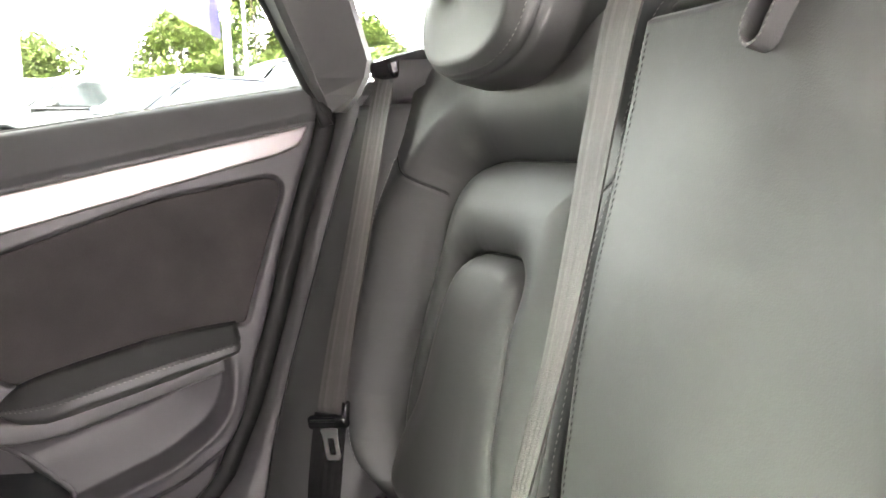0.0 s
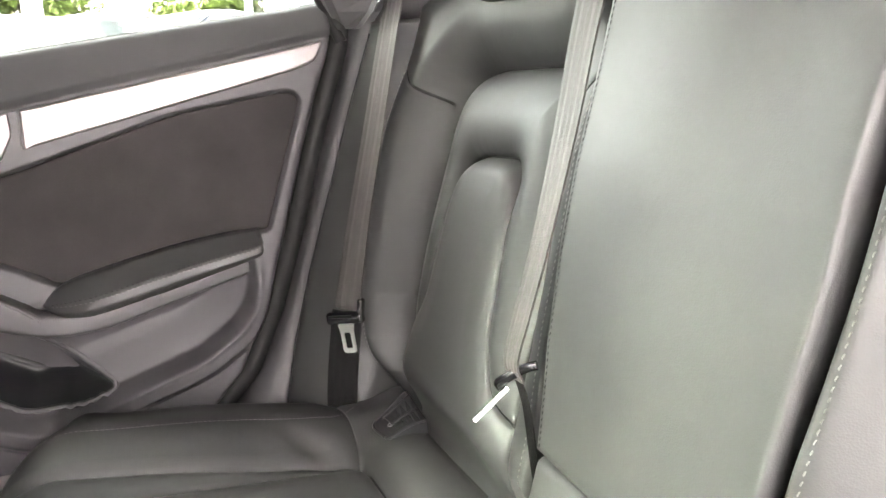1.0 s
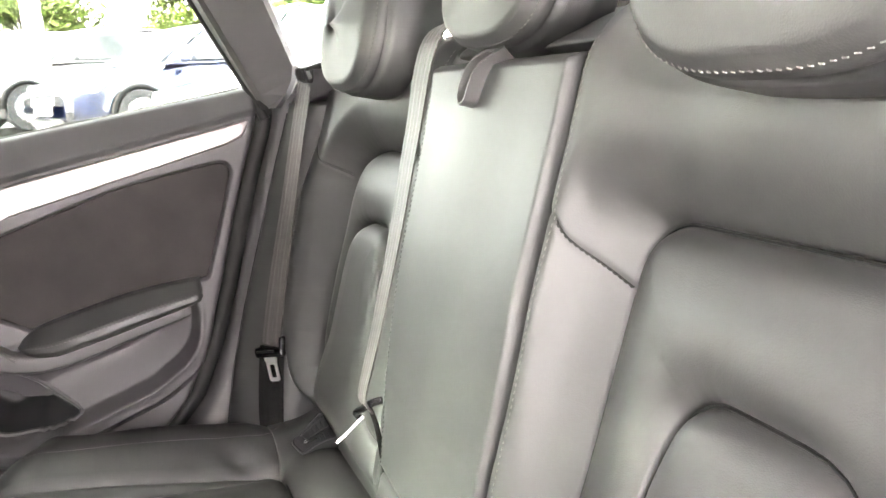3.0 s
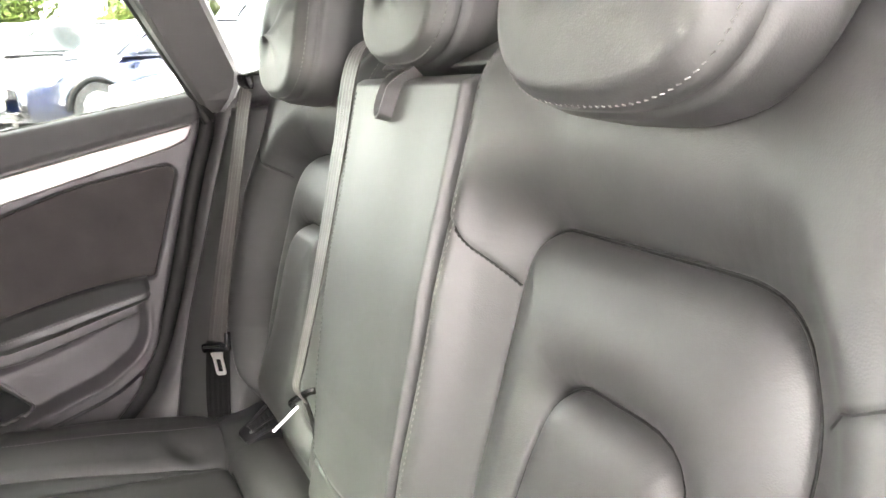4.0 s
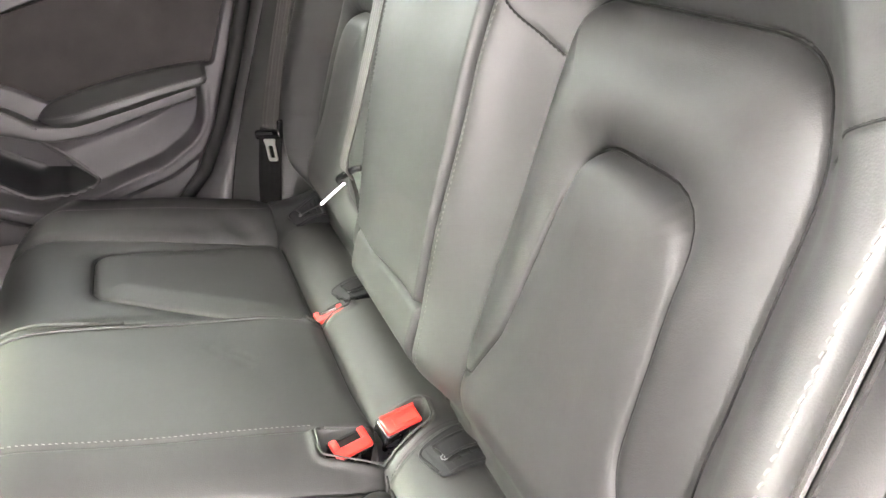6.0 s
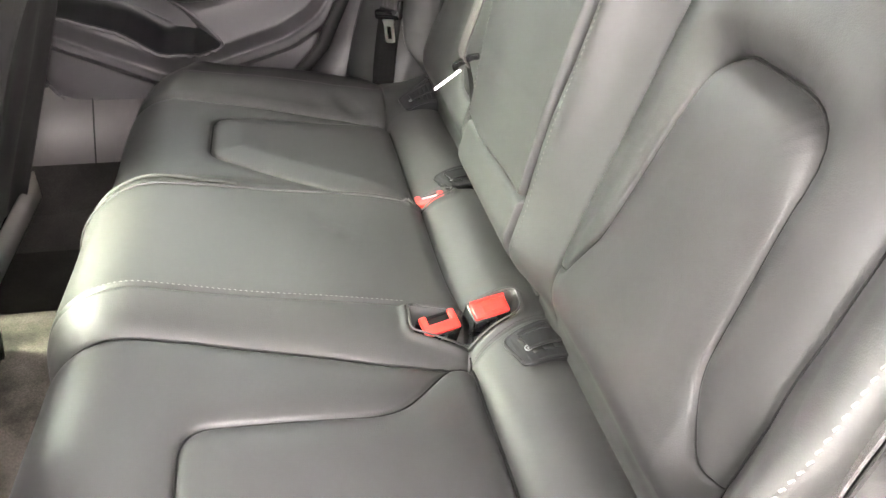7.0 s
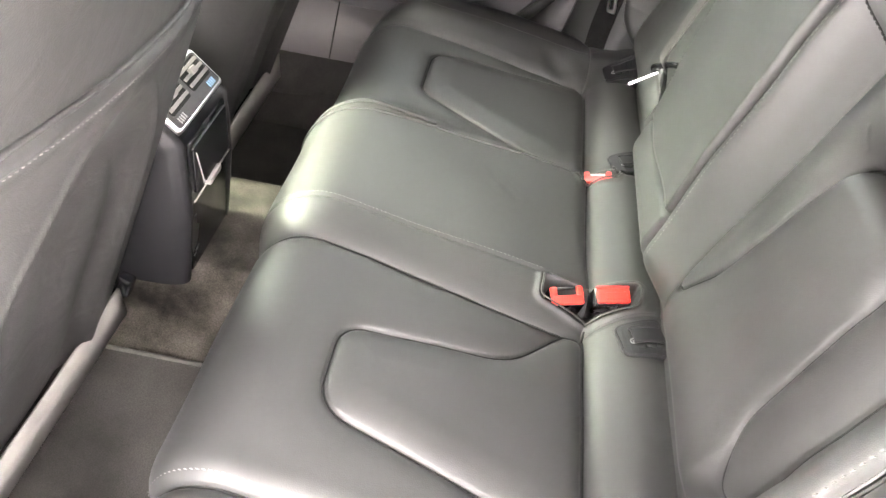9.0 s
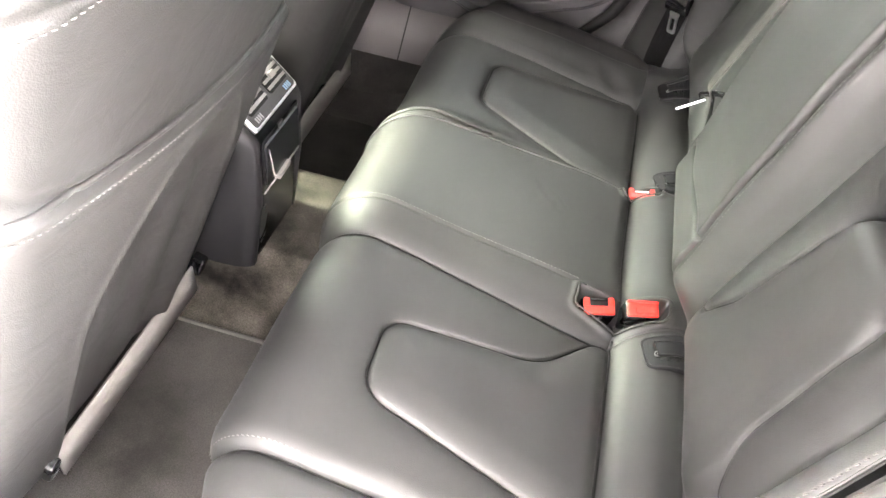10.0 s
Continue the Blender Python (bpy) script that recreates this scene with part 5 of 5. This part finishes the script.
def console():
    root = thing("centre_console", "black rear console with chrome-framed air vents and storage drawer", "console")
    c, half = 0.018, 0.070
    # body with rounded side wings
    prof = [(-0.2570, 0.746), (-0.222, 0.712), (-0.214, 0.700), (-0.212, 0.60), (-0.222, 0.500), (-0.226, 0.468)]
    v, f = [], []
    wing = [(0.022, -0.070), (0.021, -0.030), (0.019, -0.012), (0.014, 0.002), (0.008, 0.008), (0.002, 0.009), (-0.003, 0.005), (-0.006, 0.0)]
    cols = [(-half - a, d) for a, d in wing] + [(half + a, d) for a, d in reversed(wing)]
    for px, pz in prof:
        for dy, dx in cols:
            v.append((px + dx, c + dy * (1 + 0.10 * (0.70 - pz)), pz))
    m = len(cols)
    f = [(i * m + j, i * m + j + 1, (i + 1) * m + j + 1, (i + 1) * m + j) for i in range(len(prof) - 1) for j in range(m - 1)]
    k = len(v)
    for px, pz in prof:
        v += [(-0.85, c - half - 0.022, pz + 0.004), (-0.85, c + half + 0.022, pz + 0.004)]
    for i in range(len(prof) - 1):
        f += [(i * m, (i + 1) * m, k + 2 * i + 2, k + 2 * i), (i * m + m - 1, k + 2 * i + 1, k + 2 * i + 3, (i + 1) * m + m - 1)]
    f.append(tuple(range(m)) + (k + 1, k))
    link("body", v, f, CONSOLE_BLACK, root)
    # vent panel lies on the slanted upper face
    a, b = Vector((-0.2575, c, 0.748)), Vector((-0.2155, c, 0.710))
    down = (b - a).normalized()
    nor = Vector((-down.z, 0, down.x))
    nor = nor if nor.x > 0 else -nor
    mid = (a + b) / 2

    def on(u, w, h):
        return mid + Vector((0, 1, 0)) * u + down * w + nor * h
    frame_out = fillet([(-0.072, -0.030, 0.008), (0.072, -0.030, 0.008), (0.072, 0.030, 0.008), (-0.072, 0.030, 0.008)])
    part("vent_frame", slab(frame_out, on, 0.010, 0.003, 3), CHROME, root, "chrome vent frame")
    part("vent_face", slab(frame_out * np.array([0.945, 0.86]), on, 0.0112, 0.001, 1), SOFT_PLASTIC, root, "black vent face")
    for s in (-1, 1):
        part("vent_opening", slab(fillet([(s * 0.033 - 0.028, -0.023, 0.004), (s * 0.033 + 0.028, -0.023, 0.004), (s * 0.033 + 0.028, 0.010, 0.004), (s * 0.033 - 0.028, 0.010, 0.004)]), on, 0.0122), RUBBER, root)
        for w in (-0.017, -0.007, 0.003):
            part("slat", slab(np.array([(s * 0.033 - 0.026, w - 0.0025), (s * 0.033 + 0.026, w - 0.0025), (s * 0.033 + 0.026, w + 0.002), (s * 0.033 - 0.026, w + 0.002)]), on, 0.0150), STRIP, root)
        part("slider", slab(fillet([(s * 0.033 - 0.007, -0.014, 0.002), (s * 0.033 + 0.007, -0.014, 0.002), (s * 0.033 + 0.007, -0.004, 0.002), (s * 0.033 - 0.007, -0.004, 0.002)]), on, 0.018, 0.001, 1), STRIP, root)
        for i in range(4):
            part("sign", slab(np.array([(s * 0.048 - 0.010 + i * 0.005, 0.014), (s * 0.048 - 0.0078 + i * 0.005, 0.014), (s * 0.048 - 0.0078 + i * 0.005, 0.0225), (s * 0.048 - 0.010 + i * 0.005, 0.0225)]), on, 0.0118),
                 BLUE_INK if s > 0 else WHITE_INK, root)

    def rear(u, w, h):
        x = np.interp(w, [0.468, 0.50, 0.60, 0.69], [-0.220, -0.216, -0.206, -0.208])
        return (float(x) + h, c + u, w)
    part("face", slab(fillet([(-0.068, 0.480, 0.006), (0.068, 0.480, 0.006), (0.064, 0.694, 0.006), (-0.064, 0.694, 0.006)]), rear, 0.003, 0.001, 1), GLOSS_BLACK, root, "glossy black console face")
    part("drawer", slab(fillet([(-0.058, 0.615, 0.004), (0.062, 0.615, 0.004), (0.060, 0.686, 0.004), (-0.056, 0.686, 0.004)]), rear, 0.006, 0.002, 2), GLOSS_BLACK, root)
    v, f = sweep([rear(u, w, 0.006) for u, w in ((-0.050, 0.676), (-0.036, 0.622), (-0.030, 0.617))], circle(0.0011, 6))
    link("drawer_line", v, f, STRIP, root)
    v, f = sweep([rear(u, 0.607, 0.003) for u in (-0.066, 0.066)], circle(0.0011, 6))
    link("drawer_line", v, f, STRIP, root)
    part("drawer_latch", slab(fillet([(-0.030, 0.610, 0.002), (0.010, 0.610, 0.002), (0.014, 0.620, 0.004), (-0.026, 0.617, 0.003)]), rear, 0.012, 0.002, 2), STRIP, root, "grey drawer latch")
    return root


console()


# ---- front seats ----
def front_seat(yc, label, half):
    root = thing("front_seat", label, "car seat", "front seats")

    def pocket_hem(u):
        return 0.962 - 0.12 * u

    def top_seam(u):
        return 1.137 + 0.03 * np.cos(u * 6)

    def place(u, z):
        e = half + 0.02 * np.sin((z - 0.45) * 3) - np.abs(u)
        f = 0.030 * (1 - (u / half) ** 2) - 0.09 * (1 - dome(e, 0.075))
        below = sstep((pocket_hem(u) - z) / 0.010)
        f = f + 0.012 * below
        f += 0.004 * bell(z - pocket_hem(u) + 0.004, 0.005) - 0.003 * bell(z - pocket_hem(u) + 0.017, 0.0035)
        # slack pocket: dished in the middle with soft folds
        arch = inside(u + 0 * z, z + 0 * u, fillet([(-0.13, 0.40, 0), (-0.15, 0.80, 0.2), (-0.05, 0.935, 0.15), (0.05, 0.935, 0.15), (0.15, 0.80, 0.2), (0.13, 0.40, 0)]))
        f -= 0.022 * sstep(arch / 0.06) * sstep((0.95 - z) / 0.10)
        f += 0.003 * bell(arch, 0.006)
        f += 0.004 * np.sin(u * 42 + 1.3 * np.sin(z * 6)) * sstep(arch / 0.05) * sstep((z - 0.5) / 0.2)
        f -= 0.005 * bell(z - top_seam(u), 0.004)
        f -= 0.003 * bell(from_line(np.abs(u) + 0 * z, z + 0 * u, [(0.19, 0.985), (0.235, 1.005), (0.26, 1.04)]), 0.004)
        f -= 0.08 * (1 - dome(1.22 - z, 0.08)) + 0.02 * (1 - dome(z - 0.44, 0.03))
        x = -0.300 + 0.36 * (z - 0.5) + f - 0.02
        return np.stack([x, yc + u + 0 * x, z + 0 * x], -1)
    u, z = np.meshgrid(np.linspace(-half - 0.01, half + 0.01, 110), np.linspace(0.44, 1.22, 150))
    e = half + 0.02 * np.sin((z - 0.45) * 3)
    u = u * (e / (half + 0.01))
    P = place(u, z)
    uc, zc = (u[:-1, :-1] + u[1:, 1:]) / 2, (z[:-1, :-1] + z[1:, 1:]) / 2
    pocket = zc < pocket_hem(uc)
    upper = zc > top_seam(uc)
    skin(P, (1, 0, 0), [("back_pocket", FRONT_LEATHER, pocket, "slack leatherette seat-back pocket"), ("back_panel", FRONT_LEATHER, ~pocket & ~upper, ""), ("top_panel", FRONT_LEATHER, upper, "")],
         root, back=(-0.10, 0, 0))
    us = np.linspace(-0.245, 0.245, 90)
    stitching(place(us, pocket_hem(us) - 0.016) + np.array([0.0012, 0, 0]), (1, 0, -0.36), root, step=0.0062, length=0.0040, width=0.0005, mat=LIGHT_THREAD)
    stitching(place(us, top_seam(us) - 0.010) + np.array([0.0012, 0, 0]), (1, 0, -0.36), root, step=0.0062, length=0.0040, width=0.0005, mat=LIGHT_THREAD)
    v, f = sweep(place(us, pocket_hem(us) - 0.001) + np.array([0.0, 0, 0]), circle(0.0030, 8))
    link("hem", v, f, FRONT_LEATHER, root)
    # hem strip along the foot of the seat back and its two clips
    ys = np.linspace(-0.172, 0.172, 20)
    mid = yc + 0.045
    strip("lower_hem", [(-0.297, mid + a, 0.478) for a in ys], [(-0.293, mid + a, 0.430) for a in ys], STRIP, root, (-0.004, 0, 0), "light grey hem strip")
    for a in (-0.20, 0.20):
        part("clip", rounded_box((0.022, 0.020, 0.034), (-0.298, mid + a * 0.94, 0.470), (0, 20, 0), r=0.004), GLOSS_BLACK, root)
    part("seat_base", rounded_box((0.46, 0.47, 0.14), (-0.62, yc, 0.515), (0, 6, 0), r=0.05, seg=4), FRONT_LEATHER, root, smooth=True)
    for a in (-0.20, 0.20):
        part("rail", rounded_box((0.50, 0.04, 0.13), (-0.60, yc + a, 0.395), r=0.006), RUBBER, root)
    return root


front_seat(-0.325, "black leather front passenger seat with slack back pocket", 0.275)
front_seat(0.425, "black leather front driver seat with slack back pocket", 0.255)


# ---- car park outside ----
ASPHALT = material("asphalt", (0.09, 0.09, 0.09), 0.9, spec=0.2, grain=0.6, grain_scale=90, blotch=0.25, blotch_scale=0.6, fine=0.2)


def ground_z(x, y):
    return np.minimum(0.075 * np.maximum(y - 2.5, 0), 1.7)


gx, gy = np.meshgrid(np.r_[-400, -120, np.linspace(-40, 40, 17), 120, 400], np.r_[-400, -100, -20, np.linspace(0, 60, 25), 120, 400], indexing="ij")
gz = ground_z(gx, gy)
skin(np.stack([gx, gy, gz], -1), (0, 0, 1), [("ground", ASPHALT, np.ones((gx.shape[0] - 1, gx.shape[1] - 1), bool), "")], None)
tagged(bpy.data.objects["ground"], "grey asphalt of a sloping car park", "ground", kind="structure")

DARK_GLASS = material("tinted_car_glass", (0.03, 0.035, 0.035), 0.08, spec=0.6, blotch=0.02)
TYRE = material("tyre_rubber", (0.02, 0.02, 0.02), 0.8, blotch=0.1)
ALLOY = material("alloy_wheel", (0.5, 0.5, 0.52), 0.3, metal=1.0, blotch=0.03)
LAMP = material("headlamp_lens", (0.6, 0.62, 0.65), 0.1, spec=0.7, blotch=0.05)


def paint(name, color):
    return material(name, color, 0.3, spec=0.5, coat=0.8, blotch=0.03, blotch_scale=2)


def parked_car(label, mat, tall=1.46, length=4.35):
    """Hatchback: lofted body, glasshouse with panes, wheels, lamps, grille, mirrors. Front points along +x, wheels on z = 0."""
    root = thing("parked_car", label, "car", "parked cars")
    L, W = length, 1.78
    xs = np.linspace(0, 1, 34)
    v, f = [], []
    deck = np.interp(xs, [0, 0.03, 0.10, 0.28, 0.36, 0.80, 0.95, 1.0], [0.62, 0.74, 0.80, 0.93, 0.98, 1.02, 0.98, 0.72])
    under = np.interp(xs, [0, 0.03, 0.1, 0.9, 1.0], [0.32, 0.22, 0.18, 0.20, 0.36])
    wide = W / 2 * np.interp(xs, [0, 0.02, 0.08, 0.2, 0.85, 0.97, 1.0], [0.66, 0.80, 0.93, 1.0, 1.0, 0.90, 0.80])
    shape = [(-0.80, 0.0), (-0.97, 0.10), (-1.0, 0.38), (-0.985, 0.62), (-0.95, 0.86), (-0.86, 0.97), (-0.5, 1.03), (0, 1.05),
             (0.5, 1.03), (0.86, 0.97), (0.95, 0.86), (0.985, 0.62), (1.0, 0.38), (0.97, 0.10), (0.80, 0.0)]
    m = len(shape)
    for t, d, u, w in zip(xs, deck, under, wide):
        v += [(L / 2 - t * L, a * w, u + b * (d - u)) for a, b in shape]
    f = [(i * m + j, i * m + (j + 1) % m, (i + 1) * m + (j + 1) % m, (i + 1) * m + j) for i in range(len(xs) - 1) for j in range(m)]
    f += [tuple(range(m)), tuple(range((len(xs) - 1) * m, len(xs) * m))[::-1]]
    link("body", v, f, mat, root)
    # glasshouse: roof, pillars and panes
    base = [(L / 2 - 0.27 * L, 0.90), (L / 2 - 0.93 * L, 0.98)]
    roof = [(L / 2 - 0.46 * L, tall - 0.03), (L / 2 - 0.60 * L, tall), (L / 2 - 0.82 * L, tall - 0.05)]
    wb, wr = 0.80, 0.60
    rp = smooth_line([(a, 0, b) for a, b in [base[0]] + roof + [base[1]]], 6)
    ring = []
    for px, _, pz in rp:
        k = sstep((pz - 0.93) / (tall - 0.93))
        ww = wb + (wr - wb) * k
        ring.append([(px, -ww, pz - 0.03), (px, -ww * 0.9, pz), (px, 0, pz + 0.02), (px, ww * 0.9, pz), (px, ww, pz - 0.03)])
    v = [p for r in ring for p in r]
    f = [(i * 5 + j, i * 5 + j + 1, (i + 1) * 5 + j + 1, (i + 1) * 5 + j) for i in range(len(ring) - 1) for j in range(4)]
    link("roof", v, f, mat, root)

    def quad(name, pts, mat2, off):
        a = [Vector(p) for p in pts]
        nor = (a[1] - a[0]).cross(a[-1] - a[0]).normalized() * off
        k = len(a)
        vv = [p - nor for p in a] + [p + nor for p in a]
        ff = [tuple(range(k))[::-1], tuple(range(k, 2 * k))] + [(i, (i + 1) % k, k + (i + 1) % k, k + i) for i in range(k)]
        return link(name, vv, ff, mat2, root, smooth=False)
    quad("windscreen", [(L / 2 - 0.29 * L, -0.68, 0.97), (L / 2 - 0.29 * L, 0.68, 0.97), (L / 2 - 0.445 * L, 0.54, tall - 0.02), (L / 2 - 0.445 * L, -0.54, tall - 0.02)], DARK_GLASS, 0.025)
    quad("rear_window", [(L / 2 - 0.925 * L, -0.62, 1.05), (L / 2 - 0.925 * L, 0.62, 1.05), (L / 2 - 0.84 * L, 0.5, tall - 0.07), (L / 2 - 0.84 * L, -0.5, tall - 0.07)], DARK_GLASS, 0.03)
    for s in (-1, 1):
        quad("side_panel", [(L / 2 - 0.28 * L, s * 0.80, 0.93), (L / 2 - 0.93 * L, s * 0.80, 0.98), (L / 2 - 0.82 * L, s * 0.60, tall - 0.07), (L / 2 - 0.47 * L, s * 0.60, tall - 0.05)], mat, 0.02)
        for x0, x1, r0, r1 in ((0.335, 0.555, 0.485, 0.575), (0.575, 0.80, 0.595, 0.775)):
            quad("side_window", [(L / 2 - x0 * L, s * 0.805, 0.975), (L / 2 - x1 * L, s * 0.805, 0.99), (L / 2 - r1 * L, s * 0.625, tall - 0.115), (L / 2 - r0 * L, s * 0.625, tall - 0.105)], DARK_GLASS, 0.026)
        part("mirror", rounded_box((0.12, 0.20, 0.14), (L / 2 - 0.34 * L, s * 0.97, 1.03), (0, 0, s * 12), r=0.035, seg=3), mat, root, smooth=True)
        lamp = fillet([(0.0, 0.62, 0.03), (0.06, 0.78, 0.04), (0.42, 0.80, 0.02), (0.26, 0.64, 0.05)])
        part("headlight", slab(lamp, lambda a, b, h, s=s: (L / 2 - 0.07 - a, s * (0.60 + a * 0.62 + h * 0.9) , b - 0.03 + 0.1 * a), 0.05, 0.01, 2), LAMP, root)
        part("fog_lamp", rounded_box((0.08, 0.22, 0.10), (L / 2 - 0.06, s * 0.56, 0.38), (0, 0, s * -25), r=0.02), GLOSS_BLACK, root)
        for wx in (L / 2 - 0.80, -L / 2 + 0.78):
            v, f = sweep([(wx, s * 0.72, 0.32), (wx, s * 0.90, 0.32)], circle(0.32, 28))
            tyre = link("wheel", v, f, TYRE, root, smooth=False)
            v, f = sweep([(wx, s * 0.885, 0.32), (wx, s * 0.908, 0.32)], circle(0.215, 24))
            link("rim", v, f, ALLOY, tyre, smooth=False)
            for q in range(5):
                v, f = sweep([(wx, s * 0.912, 0.32), (wx + 0.20 * math.cos(q * 1.2566), s * 0.912, 0.32 + 0.20 * math.sin(q * 1.2566))], circle(0.022, 6))
                link("spoke", v, f, ALLOY, tyre, smooth=False)
            v, f = sweep([(wx + 0.365 * math.cos(q), s * 0.875, 0.32 + 0.365 * math.sin(q)) for q in np.linspace(0, math.pi, 16)], circle(0.035, 6))
            link("wheel_arch", v, f, RUBBER, root)
    part("grille", rounded_box((0.06, 0.70, 0.15), (L / 2 - 0.02, 0, 0.55), (0, -8, 0), r=0.03), GLOSS_BLACK, root)
    part("lower_grille", rounded_box((0.06, 0.95, 0.13), (L / 2 - 0.03, 0, 0.33), r=0.03), GLOSS_BLACK, root)
    part("number_plate", rounded_box((0.03, 0.50, 0.11), (L / 2 + 0.005, 0, 0.44), r=0.006), WHITE_INK, root, "plain white plate")
    for i in range(6):
        part("plate_bar", rounded_box((0.006, 0.045, 0.065), (L / 2 + 0.021, -0.19 + i * 0.076, 0.44), r=0), RUBBER, root)
    return root


def stand(x, y, yaw):
    return pose(x, y, float(ground_z(x, y)) - 0.01, 0, 0, yaw)


white, blue, silver, grey = paint("white_paint", (0.75, 0.75, 0.74)), paint("dark_blue_paint", (0.006, 0.010, 0.030)), paint("silver_paint", (0.5, 0.51, 0.52)), paint("grey_paint", (0.12, 0.12, 0.12))
cars = [("dark blue hatchback parked in the row outside", blue, 1.32, 11.2, 207), ("white car parked nose-out in the row outside", white, 2.72, 8.9, 207),
        ("dark grey car parked in the row outside", grey, -0.1, 13.5, 207), ("silver car parked further along the row outside", silver, -1.5, 15.8, 207),
        ("white car parked at the row's far end outside", white, -2.9, 18.1, 207), ("pale silver car parked behind the white one", silver, 6.2, 11.5, 207)]
for label, mat, x, y, yaw in cars:
    c = parked_car(label, mat)
    c.matrix_world = stand(x, y, yaw)
c = parked_car("pale blue-grey off-roader parked behind the row", paint("blue_grey_paint", (0.22, 0.25, 0.28)), 1.85, 4.6)
c.matrix_world = stand(3.9, 16.6, 190)

LEAF = material("leaf", (0.055, 0.078, 0.010), 0.7, spec=0.3, blotch=0.45, blotch_scale=1.5)
BARK = material("bark", (0.10, 0.08, 0.06), 0.9, grain=0.6, grain_scale=60, blotch=0.3)


def tree(x, y, tall, spread, label, seed):
    rng = np.random.default_rng(seed)
    root = thing("tree", label, "tree", "trees behind the car park")
    g = float(ground_z(x, y)) - 0.05
    trunk = [(x + 0.1 * math.sin(k * 2), y, g + tall * 0.62 * k) for k in np.linspace(0, 1, 8)]
    v, f = [], []
    pts = np.array(trunk)
    for i, p in enumerate(pts):
        r = 0.22 * (1 - 0.75 * i / 7)
        v += [(p[0] + r * math.cos(q), p[1] + r * math.sin(q), p[2]) for q in np.linspace(0, 2 * math.pi, 9)[:-1]]
    f = [(i * 8 + j, i * 8 + (j + 1) % 8, (i + 1) * 8 + (j + 1) % 8, (i + 1) * 8 + j) for i in range(7) for j in range(8)]
    link("trunk", v, f, BARK, root)
    clumps = []
    for k in range(26):
        q, up, out = rng.uniform(0, 6.28), rng.uniform(0.18, 1.0), rng.uniform(0.1, 1.0) ** 0.6
        width = spread * math.sin(min(1.0, up * 0.9 + 0.12) * math.pi) ** 0.55
        tip = np.array([x + width * out * math.cos(q), y + width * out * math.sin(q), g + tall * up])
        clumps.append((tip, rng.uniform(0.5, 1.0) * spread * 0.42))
        if k < 9:
            s = pts[min(7, int(up * 7))]
            vv, ff = sweep([s, (s + tip) / 2 + np.array([0, 0, 0.2]), tip], circle(0.045, 6))
            link("limb", vv, ff, BARK, root)
    lv, lf = [], []
    for tip, r in clumps:
        count = 420
        d = rng.normal(size=(count, 3))
        d /= np.linalg.norm(d, axis=1, keepdims=True)
        p = tip + d * (r * rng.uniform(0.25, 1.05, (count, 1))) * np.array([1, 1, 0.8])
        for c in p:
            a, b = rng.normal(size=3), rng.normal(size=3)
            a /= np.linalg.norm(a)
            b -= a * (a @ b)
            b /= np.linalg.norm(b)
            s = rng.uniform(0.09, 0.19)
            k = len(lv)
            lv += [c - a * s, c + b * s * 0.5, c + a * s, c - b * s * 0.5]
            lf.append((k, k + 1, k + 2, k + 3))
    tagged(link("crown", lv, lf, LEAF, root, smooth=False), kind="stuff")
    return root


tree(-2.9, 36, 4.6, 3.4, "round green broadleaf tree behind the parked cars", 3)
tree(4.2, 36, 5.0, 2.6, "yellow-green broadleaf tree behind the parked cars", 5)
tree(7.4, 36, 6.4, 3.0, "yellow-green broadleaf tree behind the flagpole", 8)
tree(13.6, 38, 5.4, 3.0, "green tree beyond the car park's corner", 11)
tree(-7.5, 44, 5.6, 3.4, "green tree at the car park's edge", 14)

flagpole = thing("flag_pole", "white flagpole with a pale hanging banner", "flag")
FLAG = material("banner_cloth", (0.105, 0.10, 0.12), 0.8, blotch=0.12, blotch_scale=3)
FLAG_BAND = material("violet_band", (0.035, 0.028, 0.08), 0.8, blotch=0.12)
POLE = material("white_pole", (0.75, 0.75, 0.75), 0.4)
px, py = 2.25, 12.4
pz = float(ground_z(px, py)) - 0.05
v, f = sweep([(px, py, pz), (px, py, pz + 6.0)], circle(0.06, 10))
link("pole", v, f, POLE, flagpole)
u, w = np.meshgrid(np.linspace(0, 1, 24), np.linspace(0, 1, 30))
fx = px - 0.10 - 0.85 * u
fz = pz + 4.0 - 1.9 * w + 0.45 * u * w
fy = py + 0.08 * np.sin(u * 9 + w * 2) * u
uc = (u[:-1, :-1] + u[1:, 1:]) / 2
skin(np.stack([fx, fy, fz], -1), (0, -1, 0), [("banner", FLAG, uc > 0.16, "pale banner cloth"), ("banner_band", FLAG_BAND, uc <= 0.16, "violet band")], flagpole)
lamp_post = thing("lamp_post", "slim pale lamp post behind the cars", "lamp post")
v, f = sweep([(5.4, 27.5, 1.05), (5.4, 27.5, 8.0), (5.1, 27.0, 8.2)], circle(0.06, 8))
link("post", v, f, POLE, lamp_post)
post = thing("sign_post", "broad white post at the car park", "post")
part("post", rounded_box((0.5, 0.14, 5.0), (-1.55, 24.0, 3.4), r=0.02), POLE, post)


# ---- unseen wall added behind the open doorway: cuts sky light, tints the bounce ----
ADDED_WALL = material("added_wall", (0.211, 0.203, 0.205), 0.85, spec=0.2, grain=0.4, grain_scale=300, blotch=0.2, blotch_scale=2)
part("light_blocking_wall", rounded_box((16.0, 0.3, 12.0), (-1.0, -3.6, 5.95), r=0.02), ADDED_WALL)
tagged(bpy.data.objects["light_blocking_wall"], "unseen pinkish-grey wall added to cut sky light at the doorway", "wall", kind="structure")
